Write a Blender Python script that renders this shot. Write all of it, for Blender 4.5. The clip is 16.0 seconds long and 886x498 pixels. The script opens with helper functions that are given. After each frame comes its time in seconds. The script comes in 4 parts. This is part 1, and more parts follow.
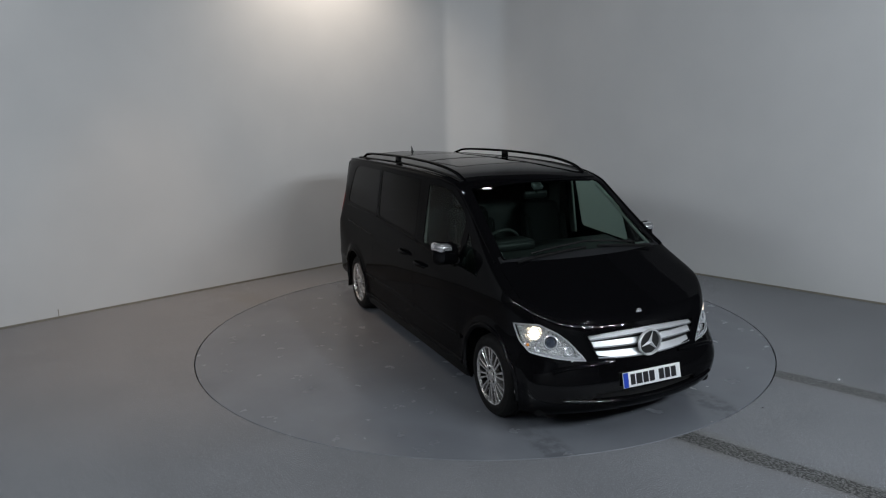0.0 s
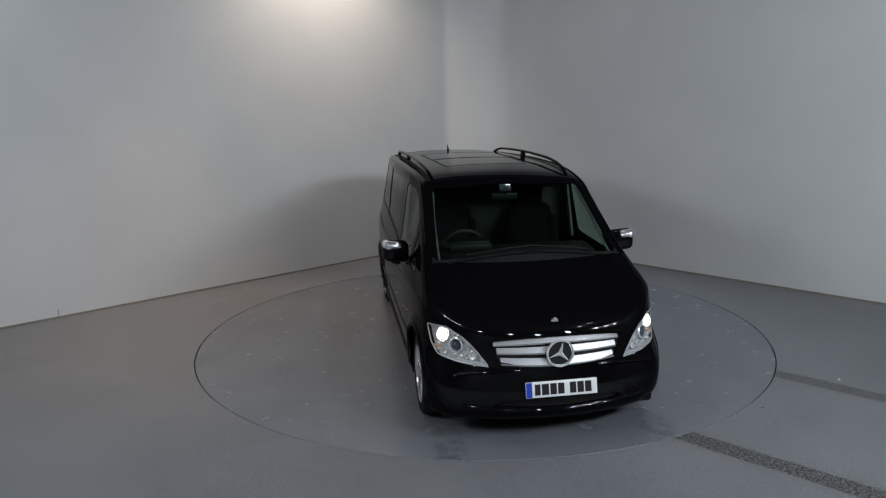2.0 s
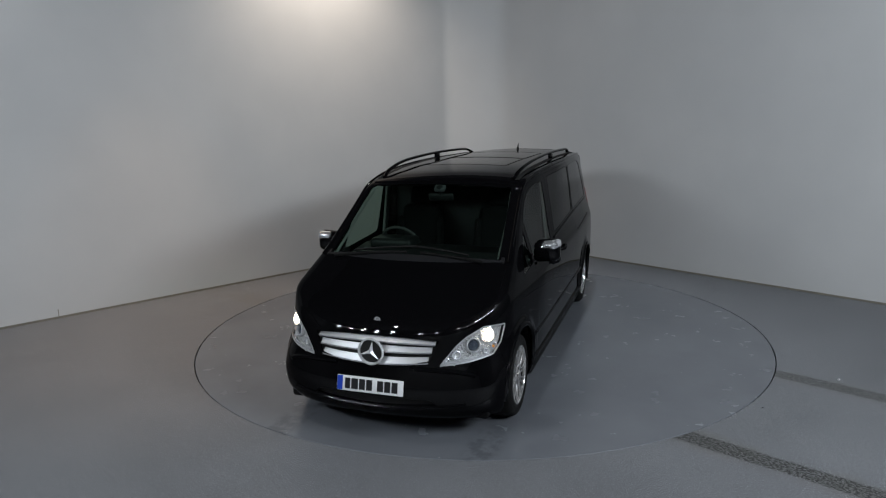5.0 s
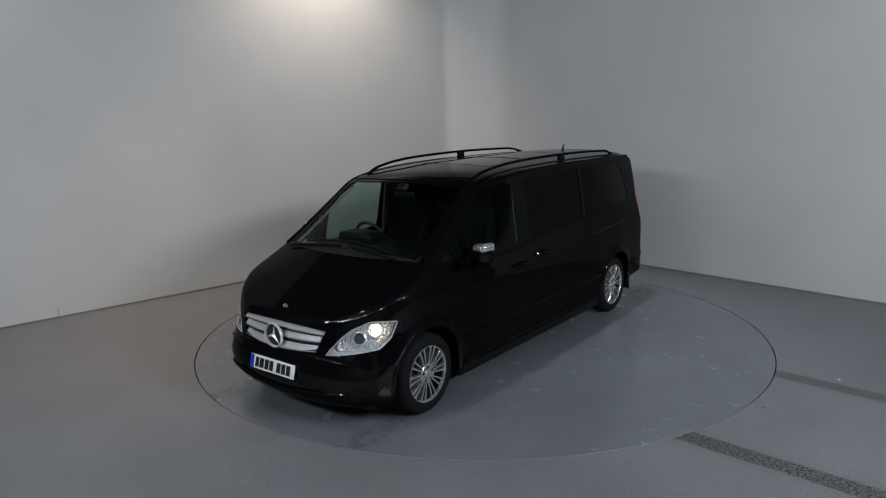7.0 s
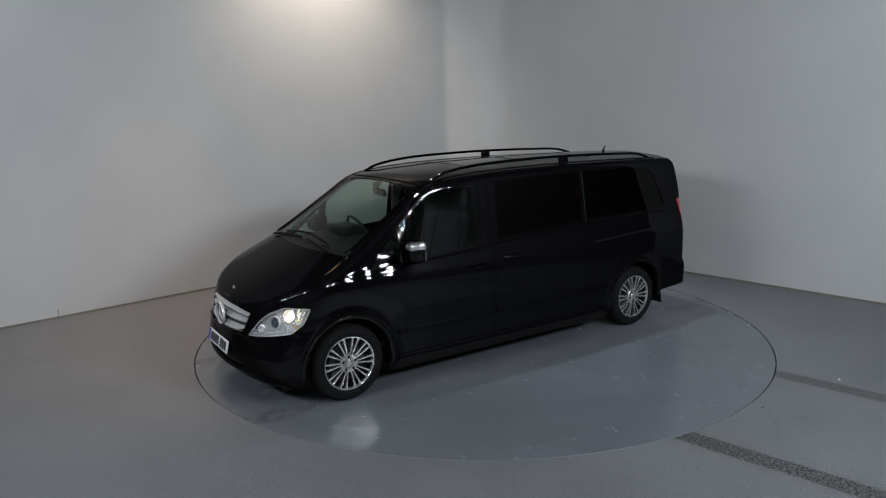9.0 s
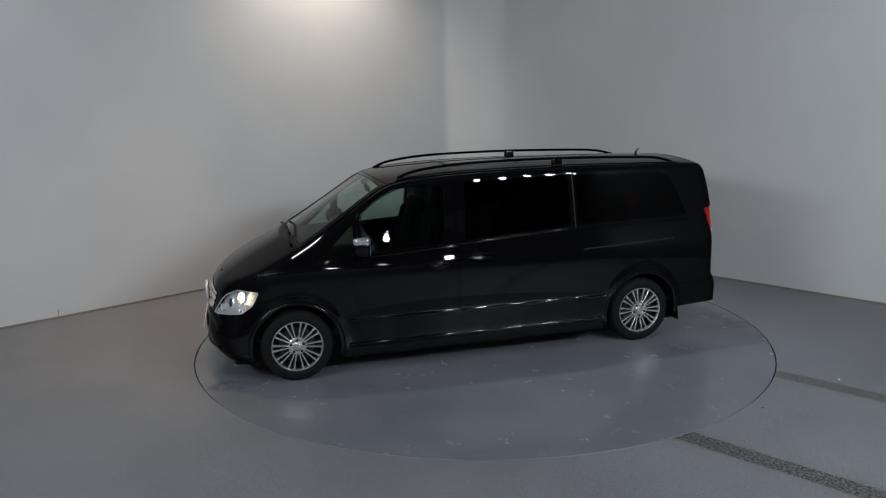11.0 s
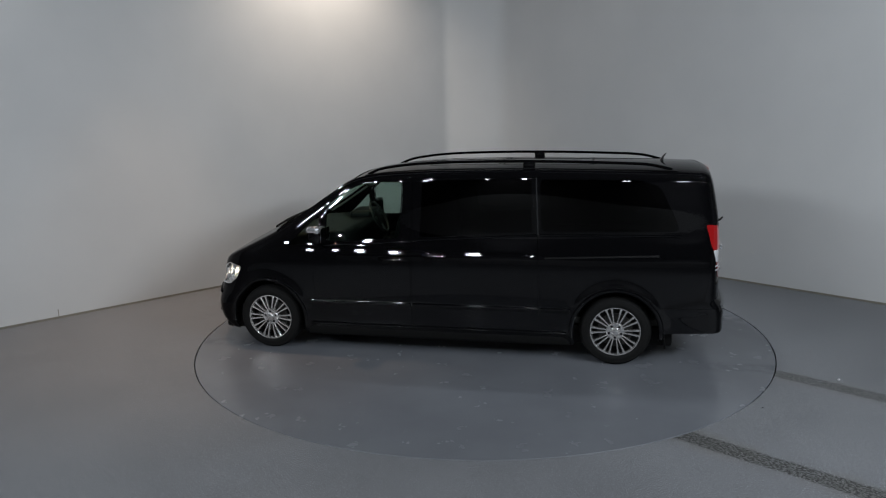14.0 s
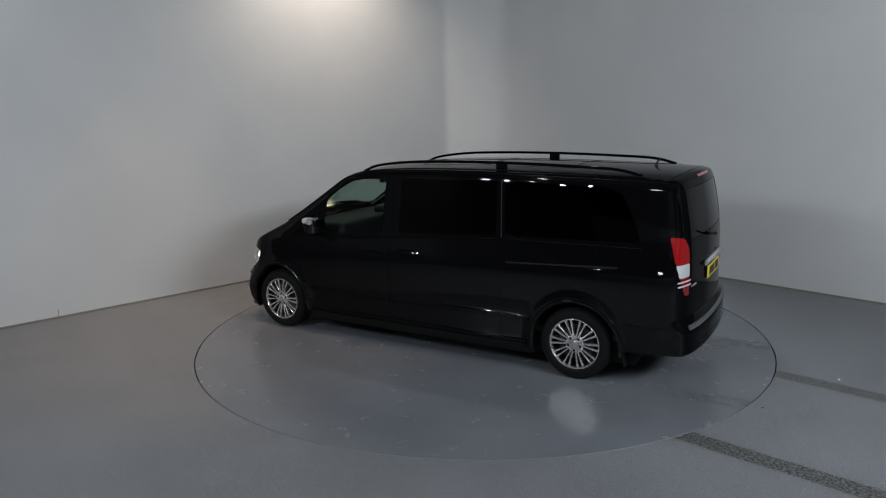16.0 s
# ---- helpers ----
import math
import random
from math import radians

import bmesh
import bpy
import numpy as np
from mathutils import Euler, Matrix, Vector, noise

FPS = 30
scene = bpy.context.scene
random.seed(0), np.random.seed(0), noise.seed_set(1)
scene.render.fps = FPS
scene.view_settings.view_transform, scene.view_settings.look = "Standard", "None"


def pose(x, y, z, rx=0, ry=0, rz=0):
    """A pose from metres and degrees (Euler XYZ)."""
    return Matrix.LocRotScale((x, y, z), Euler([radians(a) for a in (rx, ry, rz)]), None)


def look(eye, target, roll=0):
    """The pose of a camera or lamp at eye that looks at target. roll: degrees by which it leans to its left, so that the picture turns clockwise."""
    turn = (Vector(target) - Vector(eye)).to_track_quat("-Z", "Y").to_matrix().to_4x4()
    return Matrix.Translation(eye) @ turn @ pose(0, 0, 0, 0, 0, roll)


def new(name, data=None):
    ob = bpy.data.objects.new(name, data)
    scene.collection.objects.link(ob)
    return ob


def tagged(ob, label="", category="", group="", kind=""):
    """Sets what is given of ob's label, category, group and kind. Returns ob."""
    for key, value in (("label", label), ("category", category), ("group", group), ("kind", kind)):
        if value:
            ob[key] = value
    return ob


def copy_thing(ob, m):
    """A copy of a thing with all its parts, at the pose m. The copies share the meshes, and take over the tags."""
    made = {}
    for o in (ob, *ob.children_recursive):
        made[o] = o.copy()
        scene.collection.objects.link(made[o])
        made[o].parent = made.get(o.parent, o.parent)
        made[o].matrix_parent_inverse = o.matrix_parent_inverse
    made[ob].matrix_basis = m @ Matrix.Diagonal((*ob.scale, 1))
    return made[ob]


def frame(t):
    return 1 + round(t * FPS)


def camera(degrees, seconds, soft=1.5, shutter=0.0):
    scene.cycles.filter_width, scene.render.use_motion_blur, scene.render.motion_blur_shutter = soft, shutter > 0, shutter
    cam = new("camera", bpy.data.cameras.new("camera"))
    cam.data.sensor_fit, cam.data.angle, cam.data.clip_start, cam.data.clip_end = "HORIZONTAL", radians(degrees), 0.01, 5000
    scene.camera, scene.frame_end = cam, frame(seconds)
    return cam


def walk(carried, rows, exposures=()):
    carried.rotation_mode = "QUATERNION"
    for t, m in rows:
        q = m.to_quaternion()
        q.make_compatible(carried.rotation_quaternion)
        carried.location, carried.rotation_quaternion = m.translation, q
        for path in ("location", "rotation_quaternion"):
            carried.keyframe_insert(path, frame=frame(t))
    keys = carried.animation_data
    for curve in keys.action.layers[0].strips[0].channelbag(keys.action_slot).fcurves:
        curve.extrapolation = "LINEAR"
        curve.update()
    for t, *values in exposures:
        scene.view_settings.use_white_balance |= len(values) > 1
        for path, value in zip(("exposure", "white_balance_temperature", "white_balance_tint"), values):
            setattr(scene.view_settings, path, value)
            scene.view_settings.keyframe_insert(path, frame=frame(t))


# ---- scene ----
# Camera on a fixed stand, looking down on a turntable.
cam = camera(63.26, 16.0, soft=1.2)
EYE = (0.0, -7.555, 2.433)
PITCH, YAW = radians(11.474), radians(-2.869)
AIM = (EYE[0] + math.sin(YAW) * math.cos(PITCH), EYE[1] + math.cos(YAW) * math.cos(PITCH), EYE[2] - math.sin(PITCH))
walk(cam, [(0.0, look(EYE, AIM, -1.224)), (16.0, look(EYE, AIM, -1.224))])
scene.view_settings.exposure = 0.41

# ------------------------------------------------------------------ light
world = bpy.data.worlds.new("studio_dark")
scene.world = world
world.use_nodes = True
world.node_tree.nodes["Background"].inputs[0].default_value = (0.5, 0.55, 0.6, 1)
world.node_tree.nodes["Background"].inputs[1].default_value = 0.02


def lamp(name, kind, place, target, power, size=0.3, colour=(1, 1, 1), spot=60, blend=0.5, size_y=None):
    data = bpy.data.lights.new(name, kind)
    data.energy, data.color = power, colour
    if kind == "AREA":
        data.shape, data.size = "RECTANGLE" if size_y else "DISK", size
        if size_y:
            data.size_y = size_y
    else:
        data.shadow_soft_size = size
        if kind == "SPOT":
            data.spot_size, data.spot_blend = radians(spot), blend
    ob = new(name, data)
    ob.matrix_world = look(place, target)
    return ob


COOL, WARM = (0.865, 0.935, 1.0), (1.0, 0.86, 0.72)
# two banks of small floodlights beside the camera
for x0, y0, way, n, power in ((3.9, -7.0, 1, 5, 23), (-3.9, -7.0, -1, 5, 12)):
    for i in range(n):
        for j in range(2):
            x, y, z = x0 + way * 0.55 * i, y0 + 0.45 * i, 4.05 + 0.45 * j
            lamp("flood_lamp", "AREA", (x, y, z), (0, 0.5, 0.9), power, 0.13, COOL)
for x, y, power, tone in ((-2.6, -3.6, 23, (1.0, 0.95, 0.88)), (3.4, -3.4, 8, (0.82, 0.92, 1.0)), (3.6, -4.7, 8, (0.80, 0.91, 1.0))):
    lamp("ceiling_lamp", "AREA", (x, y, 5.6), (x, y, 0), power, 0.13, tone)
lamp("ceiling_spot", "SPOT", (0.9, 1.0, 5.6), (0.7, 0.6, 0), 240, 0.10, COOL, 66, 0.8)
lamp("ceiling_spot", "SPOT", (-3.3, 0.3, 5.6), (-3.0, 0.0, 0), 270, 0.10, (1.0, 0.68, 0.44), 62, 0.9)
for x in (-2.6, -1.3, 1.3, 2.8):
    lamp("stand_lamp", "AREA", (x, -8.2, 4.3), (0, 0, 0.9), 11, 0.24, COOL, size_y=0.12)
for x in (-3.2, 3.2):
    lamp("wall_washer", "SPOT", (x, -11.2, 5.5), (x * 0.9, -12.5, 1.6), 110, 0.18, COOL, 125, 1.0)
lamp("wall_washer", "SPOT", (-1.55, 2.55, 5.5), (-2.35, 3.35, 3.0), 245, 0.18, WARM, 120, 1.0)


# ------------------------------------------------------------------ materials
def material(name):
    m = bpy.data.materials.new(name)
    m.use_nodes = True
    return m, m.node_tree.nodes, m.node_tree.links, m.node_tree.nodes["Principled BSDF"]


def plain(name, colour, rough=0.5, metal=0.0, coat=0.0, glow=None, power=0.0, wear=0.12, scale=60.0, bump=0.0, spec=0.5):
    """A surface with a fine mottle in colour and roughness."""
    m, nodes, links, b = material(name)
    b.inputs["Metallic"].default_value = metal
    b.inputs["Coat Weight"].default_value = coat
    b.inputs["Specular IOR Level"].default_value = spec
    b.inputs["Coat Roughness"].default_value = 0.03
    geo = nodes.new("ShaderNodeTexCoord")
    n = nodes.new("ShaderNodeTexNoise")
    n.inputs["Scale"].default_value, n.inputs["Detail"].default_value = scale, 5
    links.new(geo.outputs["Object"], n.inputs["Vector"])
    ramp = nodes.new("ShaderNodeMapRange")
    ramp.inputs["To Min"].default_value, ramp.inputs["To Max"].default_value = 1 - wear, 1 + wear
    links.new(n.outputs["Fac"], ramp.inputs["Value"])
    mix = nodes.new("ShaderNodeVectorMath")
    mix.operation = "SCALE"
    mix.inputs[0].default_value = colour
    links.new(ramp.outputs[0], mix.inputs["Scale"])
    links.new(mix.outputs[0], b.inputs["Base Color"])
    r = nodes.new("ShaderNodeMath")
    r.operation = "MULTIPLY"
    r.inputs[1].default_value = rough
    links.new(ramp.outputs[0], r.inputs[0])
    links.new(r.outputs[0], b.inputs["Roughness"])
    if bump:
        k = nodes.new("ShaderNodeBump")
        k.inputs["Strength"].default_value, k.inputs["Distance"].default_value = 1.0, bump
        links.new(n.outputs["Fac"], k.inputs["Height"])
        links.new(k.outputs[0], b.inputs["Normal"])
    if glow:
        b.inputs["Emission Color"].default_value = (*glow, 1)
        b.inputs["Emission Strength"].default_value = power
    return m


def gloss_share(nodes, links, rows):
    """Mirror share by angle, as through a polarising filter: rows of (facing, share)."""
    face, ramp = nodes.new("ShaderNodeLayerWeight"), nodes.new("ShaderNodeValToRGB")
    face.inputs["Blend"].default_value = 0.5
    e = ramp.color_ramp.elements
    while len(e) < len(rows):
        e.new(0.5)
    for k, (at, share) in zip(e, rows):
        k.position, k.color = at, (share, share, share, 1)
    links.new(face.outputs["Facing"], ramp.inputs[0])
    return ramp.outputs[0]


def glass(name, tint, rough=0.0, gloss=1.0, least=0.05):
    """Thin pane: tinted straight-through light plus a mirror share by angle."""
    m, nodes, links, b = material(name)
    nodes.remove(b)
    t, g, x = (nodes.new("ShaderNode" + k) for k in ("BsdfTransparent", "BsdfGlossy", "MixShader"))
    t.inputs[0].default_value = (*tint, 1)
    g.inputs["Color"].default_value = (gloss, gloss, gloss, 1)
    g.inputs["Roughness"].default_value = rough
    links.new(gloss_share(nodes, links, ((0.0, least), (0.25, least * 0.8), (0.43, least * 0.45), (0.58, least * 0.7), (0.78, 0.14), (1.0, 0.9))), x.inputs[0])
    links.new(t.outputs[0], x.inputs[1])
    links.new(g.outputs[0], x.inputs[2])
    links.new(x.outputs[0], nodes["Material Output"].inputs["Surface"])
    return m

# ------------------------------------------------------------------ shape of the van's body
# Van axes: x forward from the front axle, y to the van's left, z up from the ground.
def curve(xs, zs):
    """A smooth monotone curve through the knots."""
    x, z = np.array(xs, float), np.array(zs, float)
    h, d = np.diff(x), np.diff(z) / np.diff(x)
    m = np.zeros_like(x)
    m[0], m[-1] = d[0], d[-1]
    for i in range(1, len(x) - 1):
        if d[i - 1] * d[i] > 0:
            w1, w2 = 2 * h[i] + h[i - 1], h[i] + 2 * h[i - 1]
            m[i] = (w1 + w2) / (w1 / d[i - 1] + w2 / d[i])

    def f(q):
        q = np.asarray(q, float)
        c = np.clip(q, x[0], x[-1])
        i = np.clip(np.searchsorted(x, c) - 1, 0, len(x) - 2)
        s = (c - x[i]) / h[i]
        return (z[i] * (1 + 2 * s) * (1 - s) ** 2 + m[i] * h[i] * s * (1 - s) ** 2 + z[i + 1] * s * s * (3 - 2 * s)
                + m[i + 1] * h[i] * s * s * (s - 1)) + (q - c) * np.where(q < x[0], m[0], m[-1])
    return f


TOP = curve((-4.40, -4.20, -3.9, -3.4, -2.6, -1.8, -1.3, -1.0, -0.85, -0.7, -0.4, -0.1, 0.05, 0.2, 0.4, 0.636, 0.72, 0.85),
            (1.795, 1.817, 1.832, 1.842, 1.85, 1.84, 1.815, 1.78, 1.735, 1.652, 1.475, 1.290, 1.210, 1.134, 1.030, 0.893, 0.838, 0.72))
CROWN = curve((-4.3, -2.5, -1.3, -0.9, -0.3, 0.1, 0.5, 0.8), (0.10, 0.08, 0.07, 0.07, 0.13, 0.11, 0.085, 0.07))
SIDE = curve((0.15, 0.22, 0.30, 0.44, 0.50, 0.56, 0.80, 0.98, 1.06, 1.20, 1.50, 1.75, 1.95),
             (0.880, 0.910, 0.930, 0.938, 0.942, 0.952, 0.956, 0.948, 0.926, 0.893, 0.858, 0.822, 0.79))
TAPER = curve((-4.45, -4.1, -3.4, -2.6, -0.9, -0.3, 0.1, 0.4, 0.8), (0.075, 0.045, 0.012, 0.0, 0.0, 0.014, 0.038, 0.066, 0.15))
LEAN = curve((-4.4, -3.2, -2.4, -1.4, -0.9, -0.3, 0.3), (0.04, 0.012, 0.0, 0.03, 0.075, 0.10, 0.10))
NOSE = curve((0.15, 0.22, 0.30, 0.40, 0.50, 0.60, 0.70, 0.80, 0.90, 1.0), (0.64, 0.735, 0.785, 0.803, 0.787, 0.760, 0.735, 0.718, 0.70, 0.68))
TAIL = curve((0.15, 0.25, 0.35, 0.50, 0.58, 0.64, 1.0, 1.3, 1.6, 1.8, 1.95), (-4.36, -4.425, -4.45, -4.45, -4.43, -4.395, -4.39, -4.37, -4.32, -4.265, -4.18))
AXLES, WHEEL_R, WHEEL_Y = (0.0, -3.43), 0.327, 0.912


def field(p):
    """Below zero inside the body."""
    x, y, z = p[..., 0], np.abs(p[..., 1]), p[..., 2]
    up = np.clip((z - 1.0) / 0.7, 0, 1.2)
    low = np.clip((z - 0.42) / 0.36, 0, 1)
    low = 0.62 + 0.38 * low * low * (3 - 2 * low)
    wide = SIDE(z) - TAPER(x) * np.where(x > -0.6, low, 1.0) - LEAN(x) * up * up * (3 - 2 * np.minimum(up, 1))
    for a in AXLES:
        r = np.hypot(x - a, z - WHEEL_R)
        wide = wide + 0.016 * np.exp(-((r - 0.42) / 0.045) ** 2) * (z > 0.1)
    top = TOP(x) - CROWN(x) * y * y
    e = 0.01
    slope = (TOP(x + e) - TOP(x - e)) / (2 * e)
    nose = NOSE(z) - 0.22 * y ** 2 - (0.24 + 0.26 * np.clip((low - 0.62) / 0.38, 0, 1)) * y ** 6
    tail = TAIL(z) + 0.09 * y ** 2 + 0.10 * y ** 6
    d = np.stack([y - wide, (z - top) / np.sqrt(1 + slope ** 2), (x - nose) * 0.9, tail - x])
    k = np.array([0.022, 0.022, 0.022, 0.022])[:, None].reshape((4,) + (1,) * (d.ndim - 1))
    m = d.max(0)
    return m + 0.022 * np.log(np.exp((d - m) / k).sum(0))


def gradient(p):
    e = 0.004
    g = np.stack([field(p + np.eye(3)[i] * e) - field(p - np.eye(3)[i] * e) for i in range(3)], -1)
    return g / np.linalg.norm(g, axis=-1, keepdims=True)


def settle(p, n=4):
    """Moves points onto the body along its normal."""
    for _ in range(n):
        g = gradient(p)
        p = p - g * np.clip(field(p), -0.05, 0.05)[:, None]
    return p


STEP = 0.02
LO, HI = np.array([-4.48, -1.0, 0.185]), np.array([0.86, 1.0, 1.96])


def shell():
    """The body's skin as one net of quads: points of a box, carried inwards onto the body."""
    n = np.maximum(2, np.round((HI - LO) / STEP).astype(int))
    n[1] += n[1] % 2
    index, box, quads = {}, [], []

    def vertex(i, j, k):
        key = (i, j, k)
        if key not in index:
            index[key] = len(box)
            box.append(LO + (HI - LO) * np.array(key) / n)
        return index[key]
    a, b, c = n
    for i in range(a):
        for k in range(c):
            quads.append((vertex(i, 0, k), vertex(i + 1, 0, k), vertex(i + 1, 0, k + 1), vertex(i, 0, k + 1)))
            quads.append((vertex(i, b, k), vertex(i, b, k + 1), vertex(i + 1, b, k + 1), vertex(i + 1, b, k)))
        for j in range(b):
            quads.append((vertex(i, j, c), vertex(i + 1, j, c), vertex(i + 1, j + 1, c), vertex(i, j + 1, c)))
    for j in range(b):
        for k in range(c):
            quads.append((vertex(0, j, k), vertex(0, j, k + 1), vertex(0, j + 1, k + 1), vertex(0, j + 1, k)))
            quads.append((vertex(a, j, k), vertex(a, j + 1, k), vertex(a, j + 1, k + 1), vertex(a, j, k + 1)))
    box = np.array(box)
    s = np.empty_like(box)
    s[:, 0] = np.clip(box[:, 0], -3.9, 0.15)
    s[:, 1] = np.clip(box[:, 1], -0.5, 0.5)
    s[:, 2] = np.clip(box[:, 2], 0.185, np.interp(s[:, 0], (-1.3, -0.3, 0.15), (1.45, 0.85, 0.62)))
    ray = box - s
    low, high = np.zeros(len(box)), np.full(len(box), 1.3)
    for _ in range(26):
        mid = (low + high) / 2
        out = field(s + ray * mid[:, None]) > 0
        high, low = np.where(out, mid, high), np.where(out, low, mid)
    return s + ray * low[:, None], np.array(quads)



# ------------------------------------------------------------------ small builders
def mesh_ob(name, verts, faces, mat, parent=None, label="", smooth=True, sharp=None):
    me = bpy.data.meshes.new(name)
    me.from_pydata([tuple(map(float, v)) for v in verts], [], [tuple(map(int, f)) for f in faces])
    me.materials.append(mat)
    if smooth:
        me.shade_smooth()
        if sharp:
            me.set_sharp_from_angle(angle=radians(sharp))
    ob = new(name, me)
    if parent:
        ob.parent = parent
    if label:
        tagged(ob, label)
    return ob


def part(name, bm, mat, parent=None, label="", smooth=True, sharp=35):
    me = bpy.data.meshes.new(name)
    bmesh.ops.recalc_face_normals(bm, faces=bm.faces)
    bm.to_mesh(me)
    bm.free()
    me.materials.append(mat)
    if smooth:
        me.shade_smooth()
        me.set_sharp_from_angle(angle=radians(sharp))
    ob = new(name, me)
    if parent:
        ob.parent = parent
    if label:
        tagged(ob, label)
    return ob


def box(bm, size, at=(0, 0, 0), turn=(0, 0, 0), bevel=0.0, seg=2, taper=None):
    """A bevelled box; taper scales its top in x and y."""
    made = bmesh.ops.create_cube(bm, size=1.0)["verts"]
    for v in made:
        v.co = Vector((v.co.x * size[0], v.co.y * size[1], v.co.z * size[2]))
        if taper and v.co.z > 0:
            v.co.x, v.co.y = v.co.x * taper[0], v.co.y * taper[1]
    if bevel:
        edges = list({e for v in made for e in v.link_edges})
        made = bmesh.ops.bevel(bm, geom=edges, offset=bevel, segments=seg, profile=0.5, affect="EDGES")["verts"]
        made = list({v for v in made} | {v for f in bm.faces for v in f.verts if v.index == -1})
    m = pose(*at, *turn)
    bmesh.ops.transform(bm, matrix=m, verts=[v for v in made if v.is_valid])
    return bm


def boxed(size, at=(0, 0, 0), turn=(0, 0, 0), bevel=0.0, seg=2, taper=None):
    return box(bmesh.new(), size, at, turn, bevel, seg, taper)


def lathe(profile, seg=48, axis="y"):
    """A turned body: profile rows are (radius, height along the axis)."""
    verts, faces = [], []
    n = len(profile)
    for i in range(seg):
        a = 2 * math.pi * i / seg
        for r, h in profile:
            verts.append((r * math.cos(a), h, r * math.sin(a)) if axis == "y" else (r * math.cos(a), r * math.sin(a), h))
    for i in range(seg):
        j = (i + 1) % seg
        for k in range(n - 1):
            faces.append((i * n + k, i * n + k + 1, j * n + k + 1, j * n + k))
    bm = bmesh.new()
    vs = [bm.verts.new(v) for v in verts]
    for f in faces:
        bm.faces.new([vs[i] for i in f])
    bmesh.ops.remove_doubles(bm, verts=bm.verts, dist=1e-5)
    return bm


def tube(points, radius, seg=10, flat=1.0, caps=True):
    """A rod along points; radius may be one number or one for each point; flat squeezes it in height."""
    bm = bmesh.new()
    pts = [Vector(p) for p in points]
    rings = []
    for i, p in enumerate(pts):
        d = (pts[min(i + 1, len(pts) - 1)] - pts[max(i - 1, 0)]).normalized()
        side = d.cross(Vector((0, 0, 1)))
        side = side.normalized() if side.length > 1e-4 else Vector((1, 0, 0))
        up = side.cross(d).normalized()
        r = radius[i] if hasattr(radius, "__len__") else radius
        rings.append([bm.verts.new(p + side * (r * math.cos(2 * math.pi * k / seg)) + up * (r * flat * math.sin(2 * math.pi * k / seg))) for k in range(seg)])
    for a, b in zip(rings, rings[1:]):
        for k in range(seg):
            bm.faces.new((a[k], a[(k + 1) % seg], b[(k + 1) % seg], b[k]))
    if caps:
        bm.faces.new(rings[0][::-1])
        bm.faces.new(rings[-1])
    return bm


def smooth_path(points, n=8):
    """Points of a Catmull-Rom curve through the given ones."""
    p = [Vector(q) for q in points]
    p = [2 * p[0] - p[1], *p, 2 * p[-1] - p[-2]]
    out = []
    for i in range(1, len(p) - 2):
        for k in range(n):
            s = k / n
            a, b, c, d = p[i - 1:i + 3]
            out.append(0.5 * (2 * b + (c - a) * s + (2 * a - 5 * b + 4 * c - d) * s * s + (3 * b - a - 3 * c + d) * s ** 3))
    return out + [p[-2]]


# ------------------------------------------------------------------ room surfaces
def wall_paint():
    m, nodes, links, b = material("wall_paint")
    geo = nodes.new("ShaderNodeNewGeometry")
    big, fine = nodes.new("ShaderNodeTexNoise"), nodes.new("ShaderNodeTexNoise")
    big.inputs["Scale"].default_value, big.inputs["Detail"].default_value = 0.7, 4
    fine.inputs["Scale"].default_value, fine.inputs["Detail"].default_value = 90, 4
    for n in (big, fine):
        links.new(geo.outputs["Position"], n.inputs["Vector"])
    ramp = nodes.new("ShaderNodeValToRGB")
    ramp.color_ramp.elements[0].position, ramp.color_ramp.elements[1].position = 0.25, 0.8
    ramp.color_ramp.elements[0].color, ramp.color_ramp.elements[1].color = (0.52, 0.525, 0.53, 1), (0.60, 0.60, 0.60, 1)
    links.new(big.outputs["Fac"], ramp.inputs[0])
    links.new(ramp.outputs[0], b.inputs["Base Color"])
    k = nodes.new("ShaderNodeBump")
    k.inputs["Strength"].default_value, k.inputs["Distance"].default_value = 0.5, 0.0015
    links.new(fine.outputs["Fac"], k.inputs["Height"])
    links.new(k.outputs[0], b.inputs["Normal"])
    b.inputs["Roughness"].default_value = 0.55
    return m


